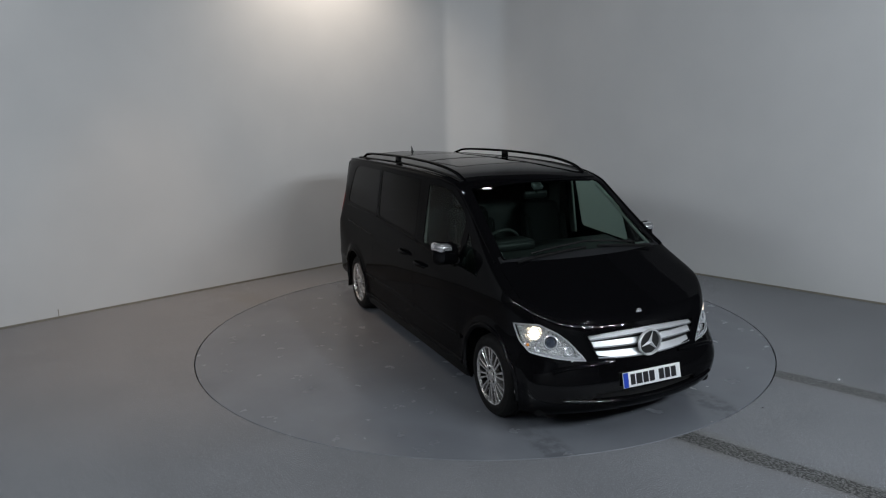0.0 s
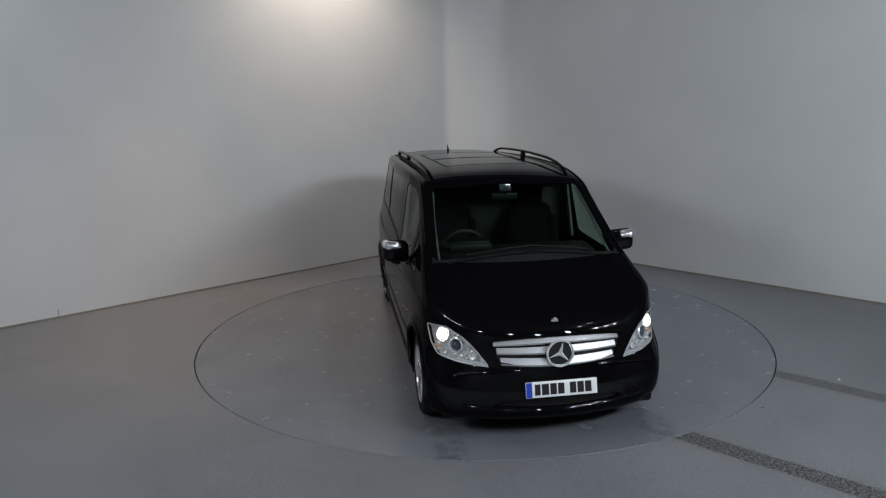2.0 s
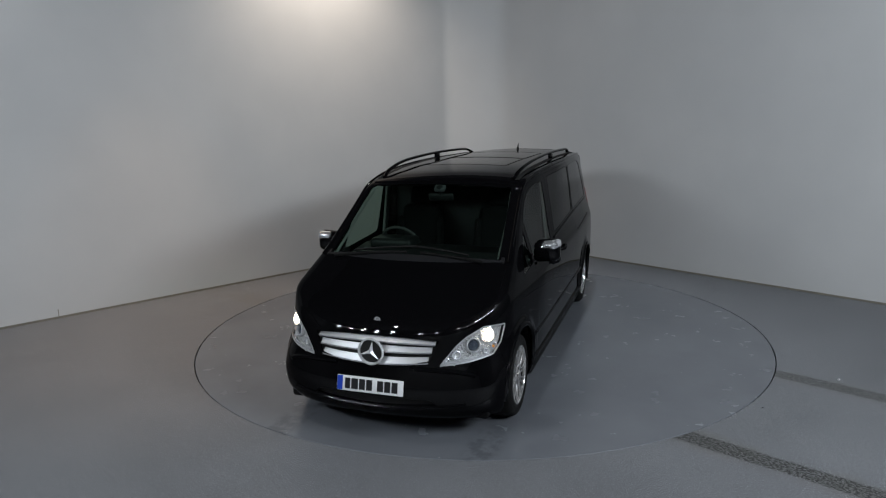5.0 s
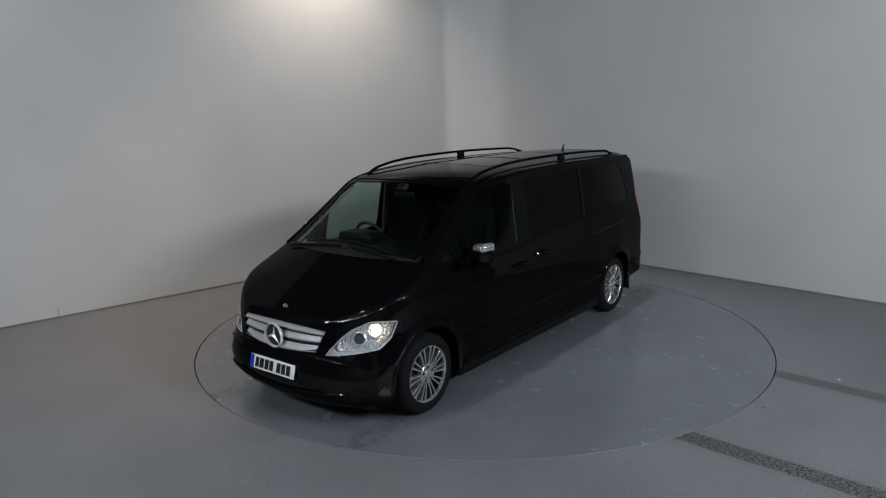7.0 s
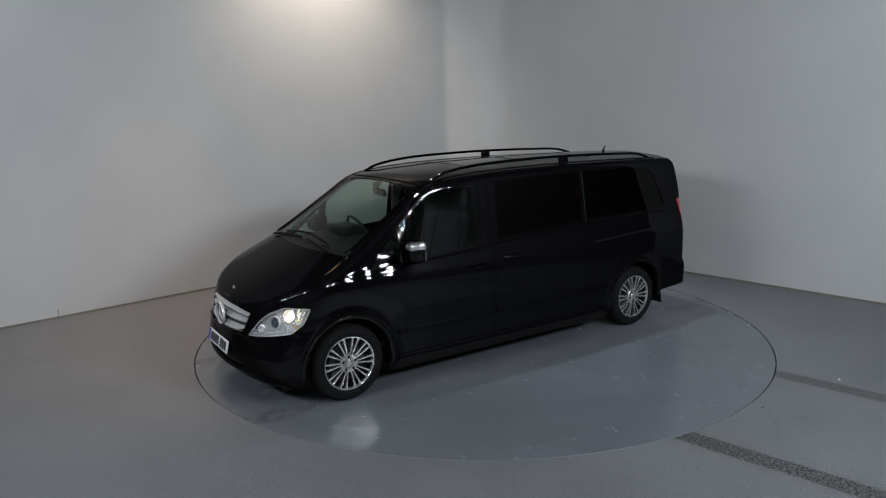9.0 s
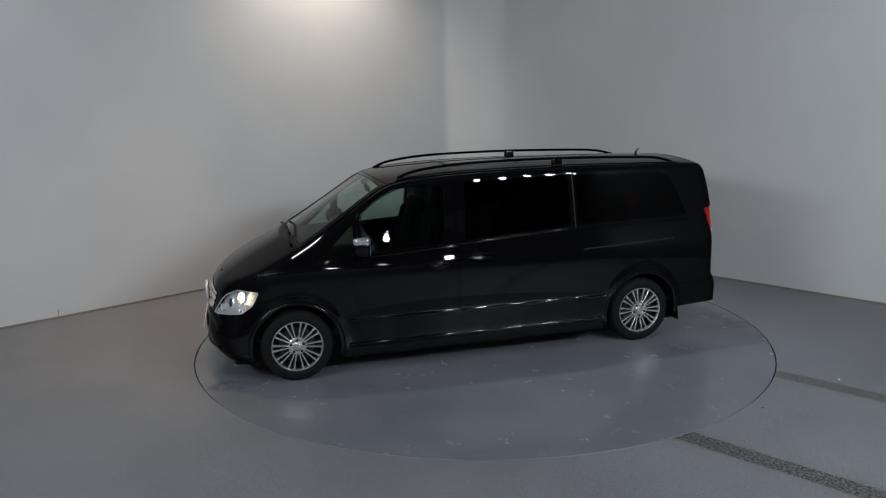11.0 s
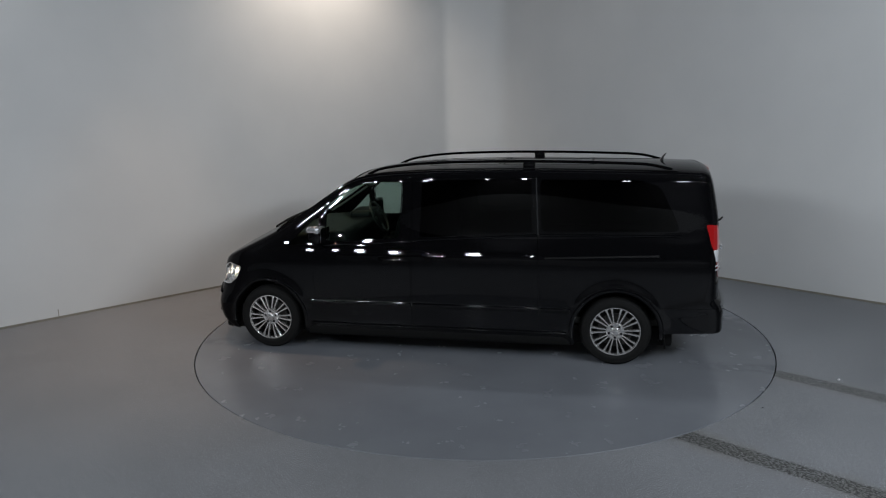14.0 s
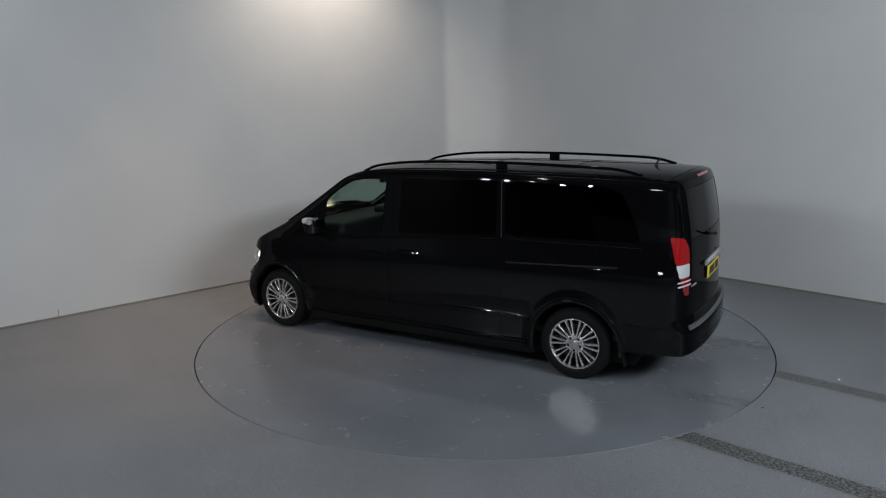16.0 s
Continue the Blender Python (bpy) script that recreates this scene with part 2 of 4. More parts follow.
def floor_paint(name, dark, light, speckle, rough, relief, tracks=False, scuffs=False):
    """Painted concrete: cloudy stains, grit, and on request two worn wheel tracks or dirty scuffs."""
    m, nodes, links, b = material(name)
    geo = nodes.new("ShaderNodeTexCoord")
    pos = geo.outputs["Object"]

    def noisy(scale, detail=4, rough_=0.55, vec=pos):
        n = nodes.new("ShaderNodeTexNoise")
        n.inputs["Scale"].default_value, n.inputs["Detail"].default_value, n.inputs["Roughness"].default_value = scale, detail, rough_
        links.new(vec, n.inputs["Vector"])
        return n.outputs["Fac"]

    def maths(op, a, c=None, clamp=False):
        n = nodes.new("ShaderNodeMath")
        n.operation, n.use_clamp = op, clamp
        for i, v in enumerate((a, c)):
            if v is None:
                continue
            if hasattr(v, "links"):
                links.new(v, n.inputs[i])
            else:
                n.inputs[i].default_value = v
        return n.outputs[0]

    def step(v, lo, hi):
        n = nodes.new("ShaderNodeMapRange")
        n.interpolation_type = "SMOOTHSTEP"
        n.inputs["From Min"].default_value, n.inputs["From Max"].default_value = lo, hi
        links.new(v, n.inputs["Value"])
        return n.outputs[0]

    def blend(fac, a, c):
        n = nodes.new("ShaderNodeMix")
        n.data_type = "RGBA"
        links.new(fac, n.inputs["Factor"])
        for key, v in ((6, a), (7, c)):
            if hasattr(v, "links"):
                links.new(v, n.inputs[key])
            else:
                n.inputs[key].default_value = (*v, 1)
        return n.outputs[2]
    cloud = step(noisy(0.9, 6), 0.3, 0.72)
    colour = blend(cloud, dark, light)
    grit = noisy(95, 3, 0.75)
    if speckle:
        colour = blend(maths("MULTIPLY", step(noisy(120, 2, 0.7), 0.57, 0.69), speckle), colour, [min(1, c * 3.3) for c in light])
    if speckle:
        colour = blend(maths("MULTIPLY", step(grit, 0.47, 0.38), speckle), colour, [c * 0.35 for c in dark])
    shine = rough
    height = grit
    sep = nodes.new("ShaderNodeSeparateXYZ")
    links.new(pos, sep.inputs[0])
    x, y = sep.outputs[0], sep.outputs[1]
    if tracks:
        # two strips of worn tread marks run off the turntable
        along = maths("ADD", maths("MULTIPLY", x, 0.755), maths("MULTIPLY", y, -0.656))
        across = maths("ADD", maths("MULTIPLY", x, 0.656), maths("MULTIPLY", y, 0.755))
        co = nodes.new("ShaderNodeCombineXYZ")
        links.new(maths("MULTIPLY", along, 48.0), co.inputs[0])
        links.new(maths("MULTIPLY", across, 66.0), co.inputs[1])
        tread = noisy(1.0, 2, 0.6, co.outputs[0])
        for offset, strength in ((TRACK_A, 0.95), (TRACK_B, 0.75)):
            off = maths("ABSOLUTE", maths("SUBTRACT", maths("ADD", across, maths("MULTIPLY", noisy(3.0), 0.03)), offset))
            band = maths("MULTIPLY", step(off, 0.105, 0.075), step(along, 1.0, 1.6))
            halo = maths("MULTIPLY", maths("MULTIPLY", step(off, 0.24, 0.08), 0.45), step(noisy(2.2), 0.3, 0.65))
            colour = blend(maths("MULTIPLY", halo, strength), colour, (0.15, 0.14, 0.12))
            rubber = maths("MULTIPLY", maths("MULTIPLY", band, step(tread, 0.47, 0.53)), strength)
            colour = blend(maths("MULTIPLY", band, 0.4 * strength), colour, (0.10, 0.10, 0.09))
            colour = blend(maths("MULTIPLY", rubber, 1.0), colour, (0.018, 0.018, 0.017))
    if scuffs:
        dirt = maths("MULTIPLY", step(noisy(1.3, 3, 0.5), 0.50, 0.80), 0.22)
        colour = blend(dirt, colour, [c * 0.5 for c in dark])
        for offset in (-0.78, 0.80):
            off = maths("ABSOLUTE", maths("SUBTRACT", maths("ADD", y, maths("MULTIPLY", noisy(2.0), 0.06)), offset + 0.03))
            band = maths("MULTIPLY", step(off, 0.16, 0.07), step(maths("ABSOLUTE", x), 1.9, 2.7))
            worn = maths("MULTIPLY", band, step(noisy(9, 5), 0.36, 0.62))
            colour = blend(maths("MULTIPLY", worn, 0.5), colour, [c * 0.45 for c in dark])
    links.new(colour, b.inputs["Base Color"])
    r = maths("ADD", maths("MULTIPLY", noisy(5.0, 6), 0.16), shine - 0.08)
    links.new(r, b.inputs["Roughness"])
    if relief > 0.0001:
        k = nodes.new("ShaderNodeBump")
        k.inputs["Strength"].default_value, k.inputs["Distance"].default_value = 0.7, relief
        links.new(height, k.inputs["Height"])
        links.new(k.outputs[0], b.inputs["Normal"])
    return m


# Wheel tracks: distance across, on the line of travel.
TRACK_A, TRACK_B = -0.94, 0.74
FLOOR = floor_paint("floor_paint", (0.160, 0.165, 0.178), (0.194, 0.200, 0.215), 1.0, 0.50, 0.0022, tracks=True)
DISC = floor_paint("turntable_paint", (0.138, 0.147, 0.166), (0.168, 0.178, 0.198), 0.0, 0.25, 0.00005, scuffs=True)
WALL = wall_paint()
DARK = plain("pit_dark", (0.02, 0.02, 0.02), 0.8)
# near-black lid on the room, never in view; cuts bounce and reflections
CEILING = plain("unseen_dark_ceiling", (0.03, 0.03, 0.032), 0.8)
SEALANT = plain("dirty_sealant", (0.20, 0.185, 0.15), 0.8, wear=0.5, scale=12)
# unseen dark walls, added to keep bright reflections off the van
UNSEEN_DARK = plain("unseen_dark_wall", (0.09, 0.09, 0.095), 0.8)
R_DISC = 2.953


def ring(inner, outer, z, seg=192):
    verts = [(r * math.cos(2 * math.pi * i / seg), r * math.sin(2 * math.pi * i / seg), z) for r in (inner, outer) for i in range(seg)]
    return verts, [(i, seg + i, seg + (i + 1) % seg, (i + 1) % seg) for i in range(seg)]


def build_room():
    v, f = ring(R_DISC + 0.010, 17.0, 0.0)
    v2, _ = ring(R_DISC + 0.010, 17.0, -0.06)
    n = len(v)
    seg = n // 2
    f = f + [(i, (i + 1) % seg, n + (i + 1) % seg, n + i) for i in range(seg)]
    tagged(mesh_ob("floor", v + v2, f, FLOOR, smooth=False), "grey-blue gritty painted concrete floor with worn tyre tracks", "floor", kind="structure")
    pit = lathe([(0.001, -0.055), (3.2, -0.055), (3.2, -0.08), (0.001, -0.08)], 64, "z")
    tagged(part("turntable_pit", pit, DARK), "dark shallow pit under the turntable", "floor", kind="structure")
    # walls, from corner to corner
    left, right = Vector((LEFT_CORNER[0], LEFT_CORNER[1], 0)), Vector((RIGHT_CORNER[0], RIGHT_CORNER[1], 0))
    far_l = left + Vector((-1, -LEFT_SLOPE, 0)).normalized() * 7.8
    far_r = right + Vector((1, RIGHT_SLOPE, 0)).normalized() * 6.6
    back_r, back_l = Vector((8.5, -12.5, 0)), Vector((-8.5, -12.5, 0))
    # a narrow panel, rounded at both edges, cuts off the corner
    across = (right - left).normalized()
    along_e = Vector((1, RIGHT_SLOPE, 0)).normalized()
    along_w = Vector((1, LEFT_SLOPE, 0)).normalized()
    start, bend = left - along_w * 0.10, right + along_e * 0.16
    names = ("wall_west", "wall_corner", "wall_east", "wall_south_east", "wall_south", "wall_south_west")
    corners = (far_l, start, bend, far_r, back_r, back_l, far_l)
    for name, a, b in zip(names, corners, corners[1:]):
        d = (b - a).normalized()
        out = Vector((-d.y, d.x, 0))
        near = "south" not in name
        if near and name != "wall_corner":
            seal = [p - out * o + Vector((0, 0, z)) for z in (0.0, 0.022) for p, o in ((a, 0.012), (b, 0.012), (b, -0.004), (a, -0.004))]
            tagged(mesh_ob("baseboard", seal, [(0, 1, 5, 4), (4, 5, 6, 7), (1, 2, 6, 5), (3, 0, 4, 7)], SEALANT, smooth=False), "thin dirty sealant line along the foot of the wall", "skirting", kind="structure")
        if name == "wall_corner":
            path = []
            for p, q, r in ((start, left, left + across * 0.10), (right - across * 0.16, right, bend)):
                path += [p * (1 - t) ** 2 + q * (2 * t * (1 - t)) + r * t * t for t in np.linspace(0, 1, 13)]
            for low, high, mat, suffix in ((0, WALL_TOP, WALL, ""), (WALL_TOP, HEIGHT, UNSEEN_DARK, "_upper")):
                verts = [p + Vector((0, 0, z)) for p in path for z in (low, high)] + [p + Vector((0.1, 0.15, z)) for p in path for z in (low, high)]
                m = 2 * len(path)
                faces = []
                for i in range(0, m - 2, 2):
                    faces += [(i, i + 2, i + 3, i + 1), (m + i, m + i + 1, m + i + 3, m + i + 2), (i + 1, i + 3, m + i + 3, m + i + 1), (i, m + i, m + i + 2, i + 2)]
                pale = mat == WALL
                tagged(mesh_ob(name + suffix, verts, faces, mat, sharp=30), "smooth pale grey curved studio wall" if pale else "unseen dark wall added to darken reflections", "wall", kind="structure")
            continue
        split = WALL_TOP if near else 3.5
        for low, high, mat, suffix in ((0, split, WALL if near or name == "wall_south" else UNSEEN_DARK, ""), (split, HEIGHT, UNSEEN_DARK, "_upper")):
            verts = [p + Vector((0, 0, z)) for z in (low, high) for p in (a, b, b + out * 0.15 + d * 0.06, a + out * 0.15 - d * 0.06)]
            faces = [(0, 1, 5, 4), (1, 2, 6, 5), (2, 3, 7, 6), (3, 0, 4, 7), (4, 5, 6, 7), (3, 2, 1, 0)]
            pale = mat == WALL
            tagged(mesh_ob(name + suffix, verts, faces, mat, smooth=False), "smooth pale grey painted studio wall" if pale else "unseen dark wall added to darken reflections", "wall", kind="structure")
    ceiling = lathe([(0.001, HEIGHT), (17, HEIGHT), (17, HEIGHT + 0.1), (0.001, HEIGHT + 0.1)], 32, "z")
    tagged(part("ceiling", ceiling, CEILING, smooth=False), "near-black unseen ceiling added to cut bounce and reflections", "ceiling", kind="structure")


HEIGHT, WALL_TOP = 6.0, 4.4
LEFT_CORNER, RIGHT_CORNER = (-0.50, 4.973), (0.441, 4.864)
LEFT_SLOPE, RIGHT_SLOPE = 0.981, -0.934
build_room()
mark = boxed((0.008, 0.006, 0.085), bevel=0.002)
mark = part("wall_crack", mark, SEALANT)
mark.matrix_world = pose(-5.035 + 0.0, 0.52, 0.065, 0, 0, 44.4)
tagged(mark, "short dark crack at the foot of the wall", "wall", kind="structure")


def floor_chip(x, y, size, mat, label):
    bm = boxed((size, size * 0.7, size * 0.35), bevel=size * 0.1, seg=1, taper=(0.7, 0.6))
    chip = part("floor_chip", bm, mat, sharp=30)
    chip.matrix_world = pose(x, y, size * 0.175, 0, 0, 35)
    tagged(chip, label, "debris", group="chips on the floor")


def build_turntable():
    table = new("turntable")
    rings = [(r, 0.0) for r in (0.001, 0.05, 0.12, 0.25, 0.45, 0.7, 1.0, 1.3, 1.6, 1.9, 2.2, 2.5, 2.75)]
    top = lathe([*rings, (R_DISC - 0.004, 0.0), (R_DISC, -0.004), (R_DISC, -0.045), (0.001, -0.045)], 192, "z")
    part("deck", top, DISC, table, smooth=False)
    skirt = lathe([(R_DISC - 0.10, -0.045), (R_DISC - 0.10, -0.054), (R_DISC - 0.02, -0.054), (R_DISC - 0.02, -0.045)], 96, "z")
    part("bearing_ring", skirt, DARK, table, "dark steel ring under the deck", smooth=False)
    return tagged(table, "round smooth grey-painted vehicle turntable flush with the floor", "turntable")


turntable = build_turntable()

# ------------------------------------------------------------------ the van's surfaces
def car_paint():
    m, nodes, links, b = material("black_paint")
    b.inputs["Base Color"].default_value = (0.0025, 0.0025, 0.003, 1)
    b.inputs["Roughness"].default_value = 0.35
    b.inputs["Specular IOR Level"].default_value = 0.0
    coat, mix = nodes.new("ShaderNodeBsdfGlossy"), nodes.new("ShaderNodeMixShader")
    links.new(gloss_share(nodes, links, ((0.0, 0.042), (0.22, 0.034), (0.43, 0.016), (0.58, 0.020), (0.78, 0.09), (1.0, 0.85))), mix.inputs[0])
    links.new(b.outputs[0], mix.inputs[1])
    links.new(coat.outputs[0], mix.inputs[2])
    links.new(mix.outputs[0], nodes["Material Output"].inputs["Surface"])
    co = nodes.new("ShaderNodeTexCoord")
    dust = nodes.new("ShaderNodeTexNoise")
    dust.inputs["Scale"].default_value, dust.inputs["Detail"].default_value = 3.0, 7
    links.new(co.outputs["Object"], dust.inputs["Vector"])
    r = nodes.new("ShaderNodeMapRange")
    r.inputs["To Min"].default_value, r.inputs["To Max"].default_value = 0.004, 0.014
    links.new(dust.outputs["Fac"], r.inputs["Value"])
    links.new(r.outputs[0], coat.inputs["Roughness"])
    peel = nodes.new("ShaderNodeTexNoise")
    peel.inputs["Scale"].default_value, peel.inputs["Detail"].default_value = 45, 2
    links.new(co.outputs["Object"], peel.inputs["Vector"])
    k = nodes.new("ShaderNodeBump")
    k.inputs["Strength"].default_value, k.inputs["Distance"].default_value = 0.25, 0.0006
    links.new(peel.outputs["Fac"], k.inputs["Height"])
    links.new(k.outputs[0], coat.inputs["Normal"])
    return m


def faceted(name, colour, scale, depth):
    """Moulded silver reflector with many small flat facets."""
    m, nodes, links, b = material(name)
    b.inputs["Base Color"].default_value = (*colour, 1)
    b.inputs["Metallic"].default_value, b.inputs["Roughness"].default_value = 0.35, 0.14
    co, cell = nodes.new("ShaderNodeTexCoord"), nodes.new("ShaderNodeTexVoronoi")
    cell.inputs["Scale"].default_value = scale
    links.new(co.outputs["Object"], cell.inputs["Vector"])
    k = nodes.new("ShaderNodeBump")
    k.inputs["Strength"].default_value, k.inputs["Distance"].default_value = 1.0, depth
    links.new(cell.outputs["Distance"], k.inputs["Height"])
    links.new(k.outputs[0], b.inputs["Normal"])
    return m


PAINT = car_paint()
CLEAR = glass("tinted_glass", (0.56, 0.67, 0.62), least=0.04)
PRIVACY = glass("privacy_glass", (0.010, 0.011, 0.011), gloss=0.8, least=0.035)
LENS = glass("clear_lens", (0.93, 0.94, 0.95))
RUBBER = plain("black_rubber", (0.005, 0.005, 0.005), 0.55, spec=0.12)
TYRE = plain("tyre_rubber", (0.007, 0.007, 0.007), 0.75, spec=0.15, wear=0.3, scale=30)
PLASTIC = plain("black_plastic", (0.010, 0.010, 0.011), 0.40, spec=0.3, bump=0.0003, scale=300)
TRIM_GREY = plain("grey_rubber_trim", (0.10, 0.105, 0.11), 0.45)
SCUTTLE = plain("scuttle_plastic", (0.011, 0.0115, 0.013), 0.6, spec=0.2)
CHROME = plain("chrome", (0.80, 0.81, 0.83), 0.16, 0.85, wear=0.05)
SILVER = plain("silver_louvre", (0.62, 0.63, 0.65), 0.32, 0.6, wear=0.06)
BADGE = plain("badge_chrome", (0.85, 0.86, 0.88), 0.22, 0.5, wear=0.04)
ALLOY = plain("polished_alloy", (0.68, 0.67, 0.66), 0.22, 0.85, wear=0.1, scale=40)
# near-black copy of the alloy: shade behind the spokes put into the colour
ALLOY_DARK = plain("shadowed_alloy", (0.005, 0.005, 0.0055), 0.7, 0.0, spec=0.15)
DISC_STEEL = plain("brake_steel", (0.035, 0.034, 0.033), 0.5, 0.6)
REFLECTOR = faceted("lamp_reflector", (0.90, 0.90, 0.90), 70, 0.02)
LAMP_RING = plain("lamp_ring", (0.80, 0.81, 0.83), 0.25, 0.5)
AMBER = plain("amber_bulb", (0.9, 0.35, 0.06), 0.25)
GLOW = plain("lit_bulb", (1, 0.9, 0.75), 0.3, glow=(1.0, 0.83, 0.56), power=12.0)
RED = plain("red_lens", (0.22, 0.002, 0.003), 0.12, coat=1.0, scale=120)
RED_LIT = plain("lit_red_lens", (0.09, 0.002, 0.003), 0.12, coat=1.0, glow=(1.0, 0.02, 0.02), power=0.12, scale=120)
WHITE_LENS = plain("white_lens", (0.58, 0.59, 0.61), 0.12, coat=1.0, scale=150)
PLATE_W = plain("white_plate", (0.78, 0.79, 0.80), 0.35)
PLATE_Y = plain("yellow_plate", (0.80, 0.58, 0.03), 0.35)
BLUE = plain("plate_blue", (0.01, 0.05, 0.42), 0.4)
BLACK = plain("plate_black", (0.01, 0.01, 0.012), 0.4)
LEATHER = plain("dark_leather", (0.007, 0.0072, 0.0075), 0.75, spec=0.06, wear=0.3, scale=25, bump=0.002)
DASH = plain("dashboard_plastic", (0.009, 0.0095, 0.010), 0.5, spec=0.3, scale=200, bump=0.0003)
LINING = plain("cabin_lining", (0.018, 0.018, 0.017), 0.8, spec=0.2)
PILLAR_TRIM = plain("pillar_trim", (0.20, 0.205, 0.20), 0.7, spec=0.2)
GRILLE_BACK = plain("grille_mesh", (0.008, 0.008, 0.008), 0.6)
OX, OY = 2.0106, 0.0


def rounded(points, r=0.04, n=5):
    """A polygon with rounded corners."""
    out = []
    m = len(points)
    for i in range(m):
        a, b, c = (np.array(points[(i + d) % m], float) for d in (-1, 0, 1))
        la, lc = np.linalg.norm(a - b), np.linalg.norm(c - b)
        p, q = b + (a - b) / la * min(r, 0.45 * la), b + (c - b) / lc * min(r, 0.45 * lc)
        for k in range(n + 1):
            s = k / n
            out.append((1 - s) ** 2 * p + 2 * s * (1 - s) * b + s * s * q)
    return np.array(out)


def inside(poly, q):
    hit = np.zeros(len(q), bool)
    for a, b in zip(poly, np.roll(poly, -1, axis=0)):
        if a[1] == b[1]:
            continue
        cross = (a[1] > q[:, 1]) != (b[1] > q[:, 1])
        hit ^= cross & (q[:, 0] < (b[0] - a[0]) * (q[:, 1] - a[1]) / (b[1] - a[1]) + a[0])
    return hit


def nearest(poly, q):
    best, where = np.full(len(q), 1e9), np.zeros_like(q)
    for a, b in zip(poly, np.roll(poly, -1, axis=0)):
        d = b - a
        s = np.clip(((q - a) @ d) / max(d @ d, 1e-12), 0, 1)
        p = a + s[:, None] * d
        e = np.linalg.norm(q - p, axis=1)
        better = e < best
        best[better], where[better] = e[better], p[better]
    return where, best


class Skin:
    """The body's net, cut into panels along outlines."""

    def __init__(self):
        self.v, self.q = shell()
        self.kind = np.zeros(len(self.q), int)
        self.names = ["body"]

    def centres(self):
        return self.v[self.q].mean(1)

    def cut(self, name, poly, axes, where, over=("body",)):
        """Gives the faces inside the outline (in the plane of the two axes) to a new panel."""
        axes = np.array(axes, float)
        c = self.centres()
        ok = np.zeros(len(self.q), bool)
        for o in over:
            ok |= self.kind == self.names.index(o)
        ok &= where(c)
        sel = np.nonzero(ok)[0]
        mine = sel[inside(poly, c[sel] @ axes.T)]
        rest = np.setdiff1d(sel, mine)
        both = np.intersect1d(self.q[mine].ravel(), self.q[rest].ravel())
        flat = self.v[both] @ axes.T
        goal, far = nearest(poly, flat)
        near = far < STEP * 1.1
        move = (goal - flat)[near] @ axes
        self.v[both[near]] = settle(self.v[both[near]] + move, 3)
        if name not in self.names:
            self.names.append(name)
        self.kind[mine] = self.names.index(name)

    def faces(self, name):
        return self.q[self.kind == self.names.index(name)]

    def piece(self, name):
        """Vertices, faces, normals, border edges and the way inwards from each border vertex."""
        q = self.faces(name)
        ids, f = np.unique(q, return_inverse=True)
        f = f.reshape(q.shape)
        v = self.v[ids]
        n = gradient(v)
        count = {}
        for face in f:
            for a, b in zip(face, np.roll(face, -1)):
                count[(a, b)] = 1
        border = [(a, b) for a, b in count if (b, a) not in count]
        inward = np.zeros_like(v)
        rim = np.zeros(len(v), bool)
        for a, b in border:
            rim[[a, b]] = True
            t = v[b] - v[a]
            w = np.cross((n[a] + n[b]) / 2, t)
            w = w / max(np.linalg.norm(w), 1e-9)
            inward[a] += w
            inward[b] += w
        length = np.linalg.norm(inward, axis=1, keepdims=True)
        inward = np.where(length > 1e-6, inward / np.maximum(length, 1e-6), 0)
        return v, f, n, border, inward, rim

    def panel(self, thing, name, mat, parent, gap=0.0022, depth=0.014, sink=0.0, label=""):
        """A panel as a mesh of its own, with folded edges and a gap to the next one."""
        v, f, n, border, inward, rim = self.piece(name)
        v = v - n * sink + inward * gap * rim[:, None]
        verts, faces = list(v), [tuple(x) for x in f]
        if depth:
            top, low = {}, {}
            for i in np.nonzero(rim)[0]:
                top[i] = len(verts)
                verts.append(v[i])
                low[i] = len(verts)
                verts.append(v[i] - n[i] * depth)
            faces += [(top[b], top[a], low[a], low[b]) for a, b in border]
        verts = np.array(verts) + (OX, OY, 0)
        return mesh_ob(thing, verts, faces, mat, parent, label)

    def rim(self, thing, name, width, lift, mat, parent, label="", out=0.0):
        """A flat band along a panel's border."""
        v, f, n, border, inward, rim = self.piece(name)
        ids = np.nonzero(rim)[0]
        at = {i: k for k, i in enumerate(ids)}
        rows = [v[ids] - inward[ids] * out - n[ids] * 0.004, v[ids] - inward[ids] * out + n[ids] * lift,
                v[ids] + inward[ids] * width + n[ids] * lift, v[ids] + inward[ids] * width - n[ids] * 0.004]
        m = len(ids)
        faces = []
        for a, b in border:
            for k in range(3):
                faces.append((k * m + at[a], k * m + at[b], (k + 1) * m + at[b], (k + 1) * m + at[a]))
        return mesh_ob(thing, np.concatenate(rows) + (OX, OY, 0), faces, mat, parent, label, sharp=40)


def onto(x, y, z):
    """The point of the body nearest to a rough one, and the way out there."""
    p = settle(np.array([[x, y, z]], float), 6)
    return p[0], gradient(p)[0]


XZ, YZ, XY = ((1, 0, 0), (0, 0, 1)), ((0, 1, 0), (0, 0, 1)), ((1, 0, 0), (0, 1, 0))
SIDES = ((1, "l"), (-1, "r"))


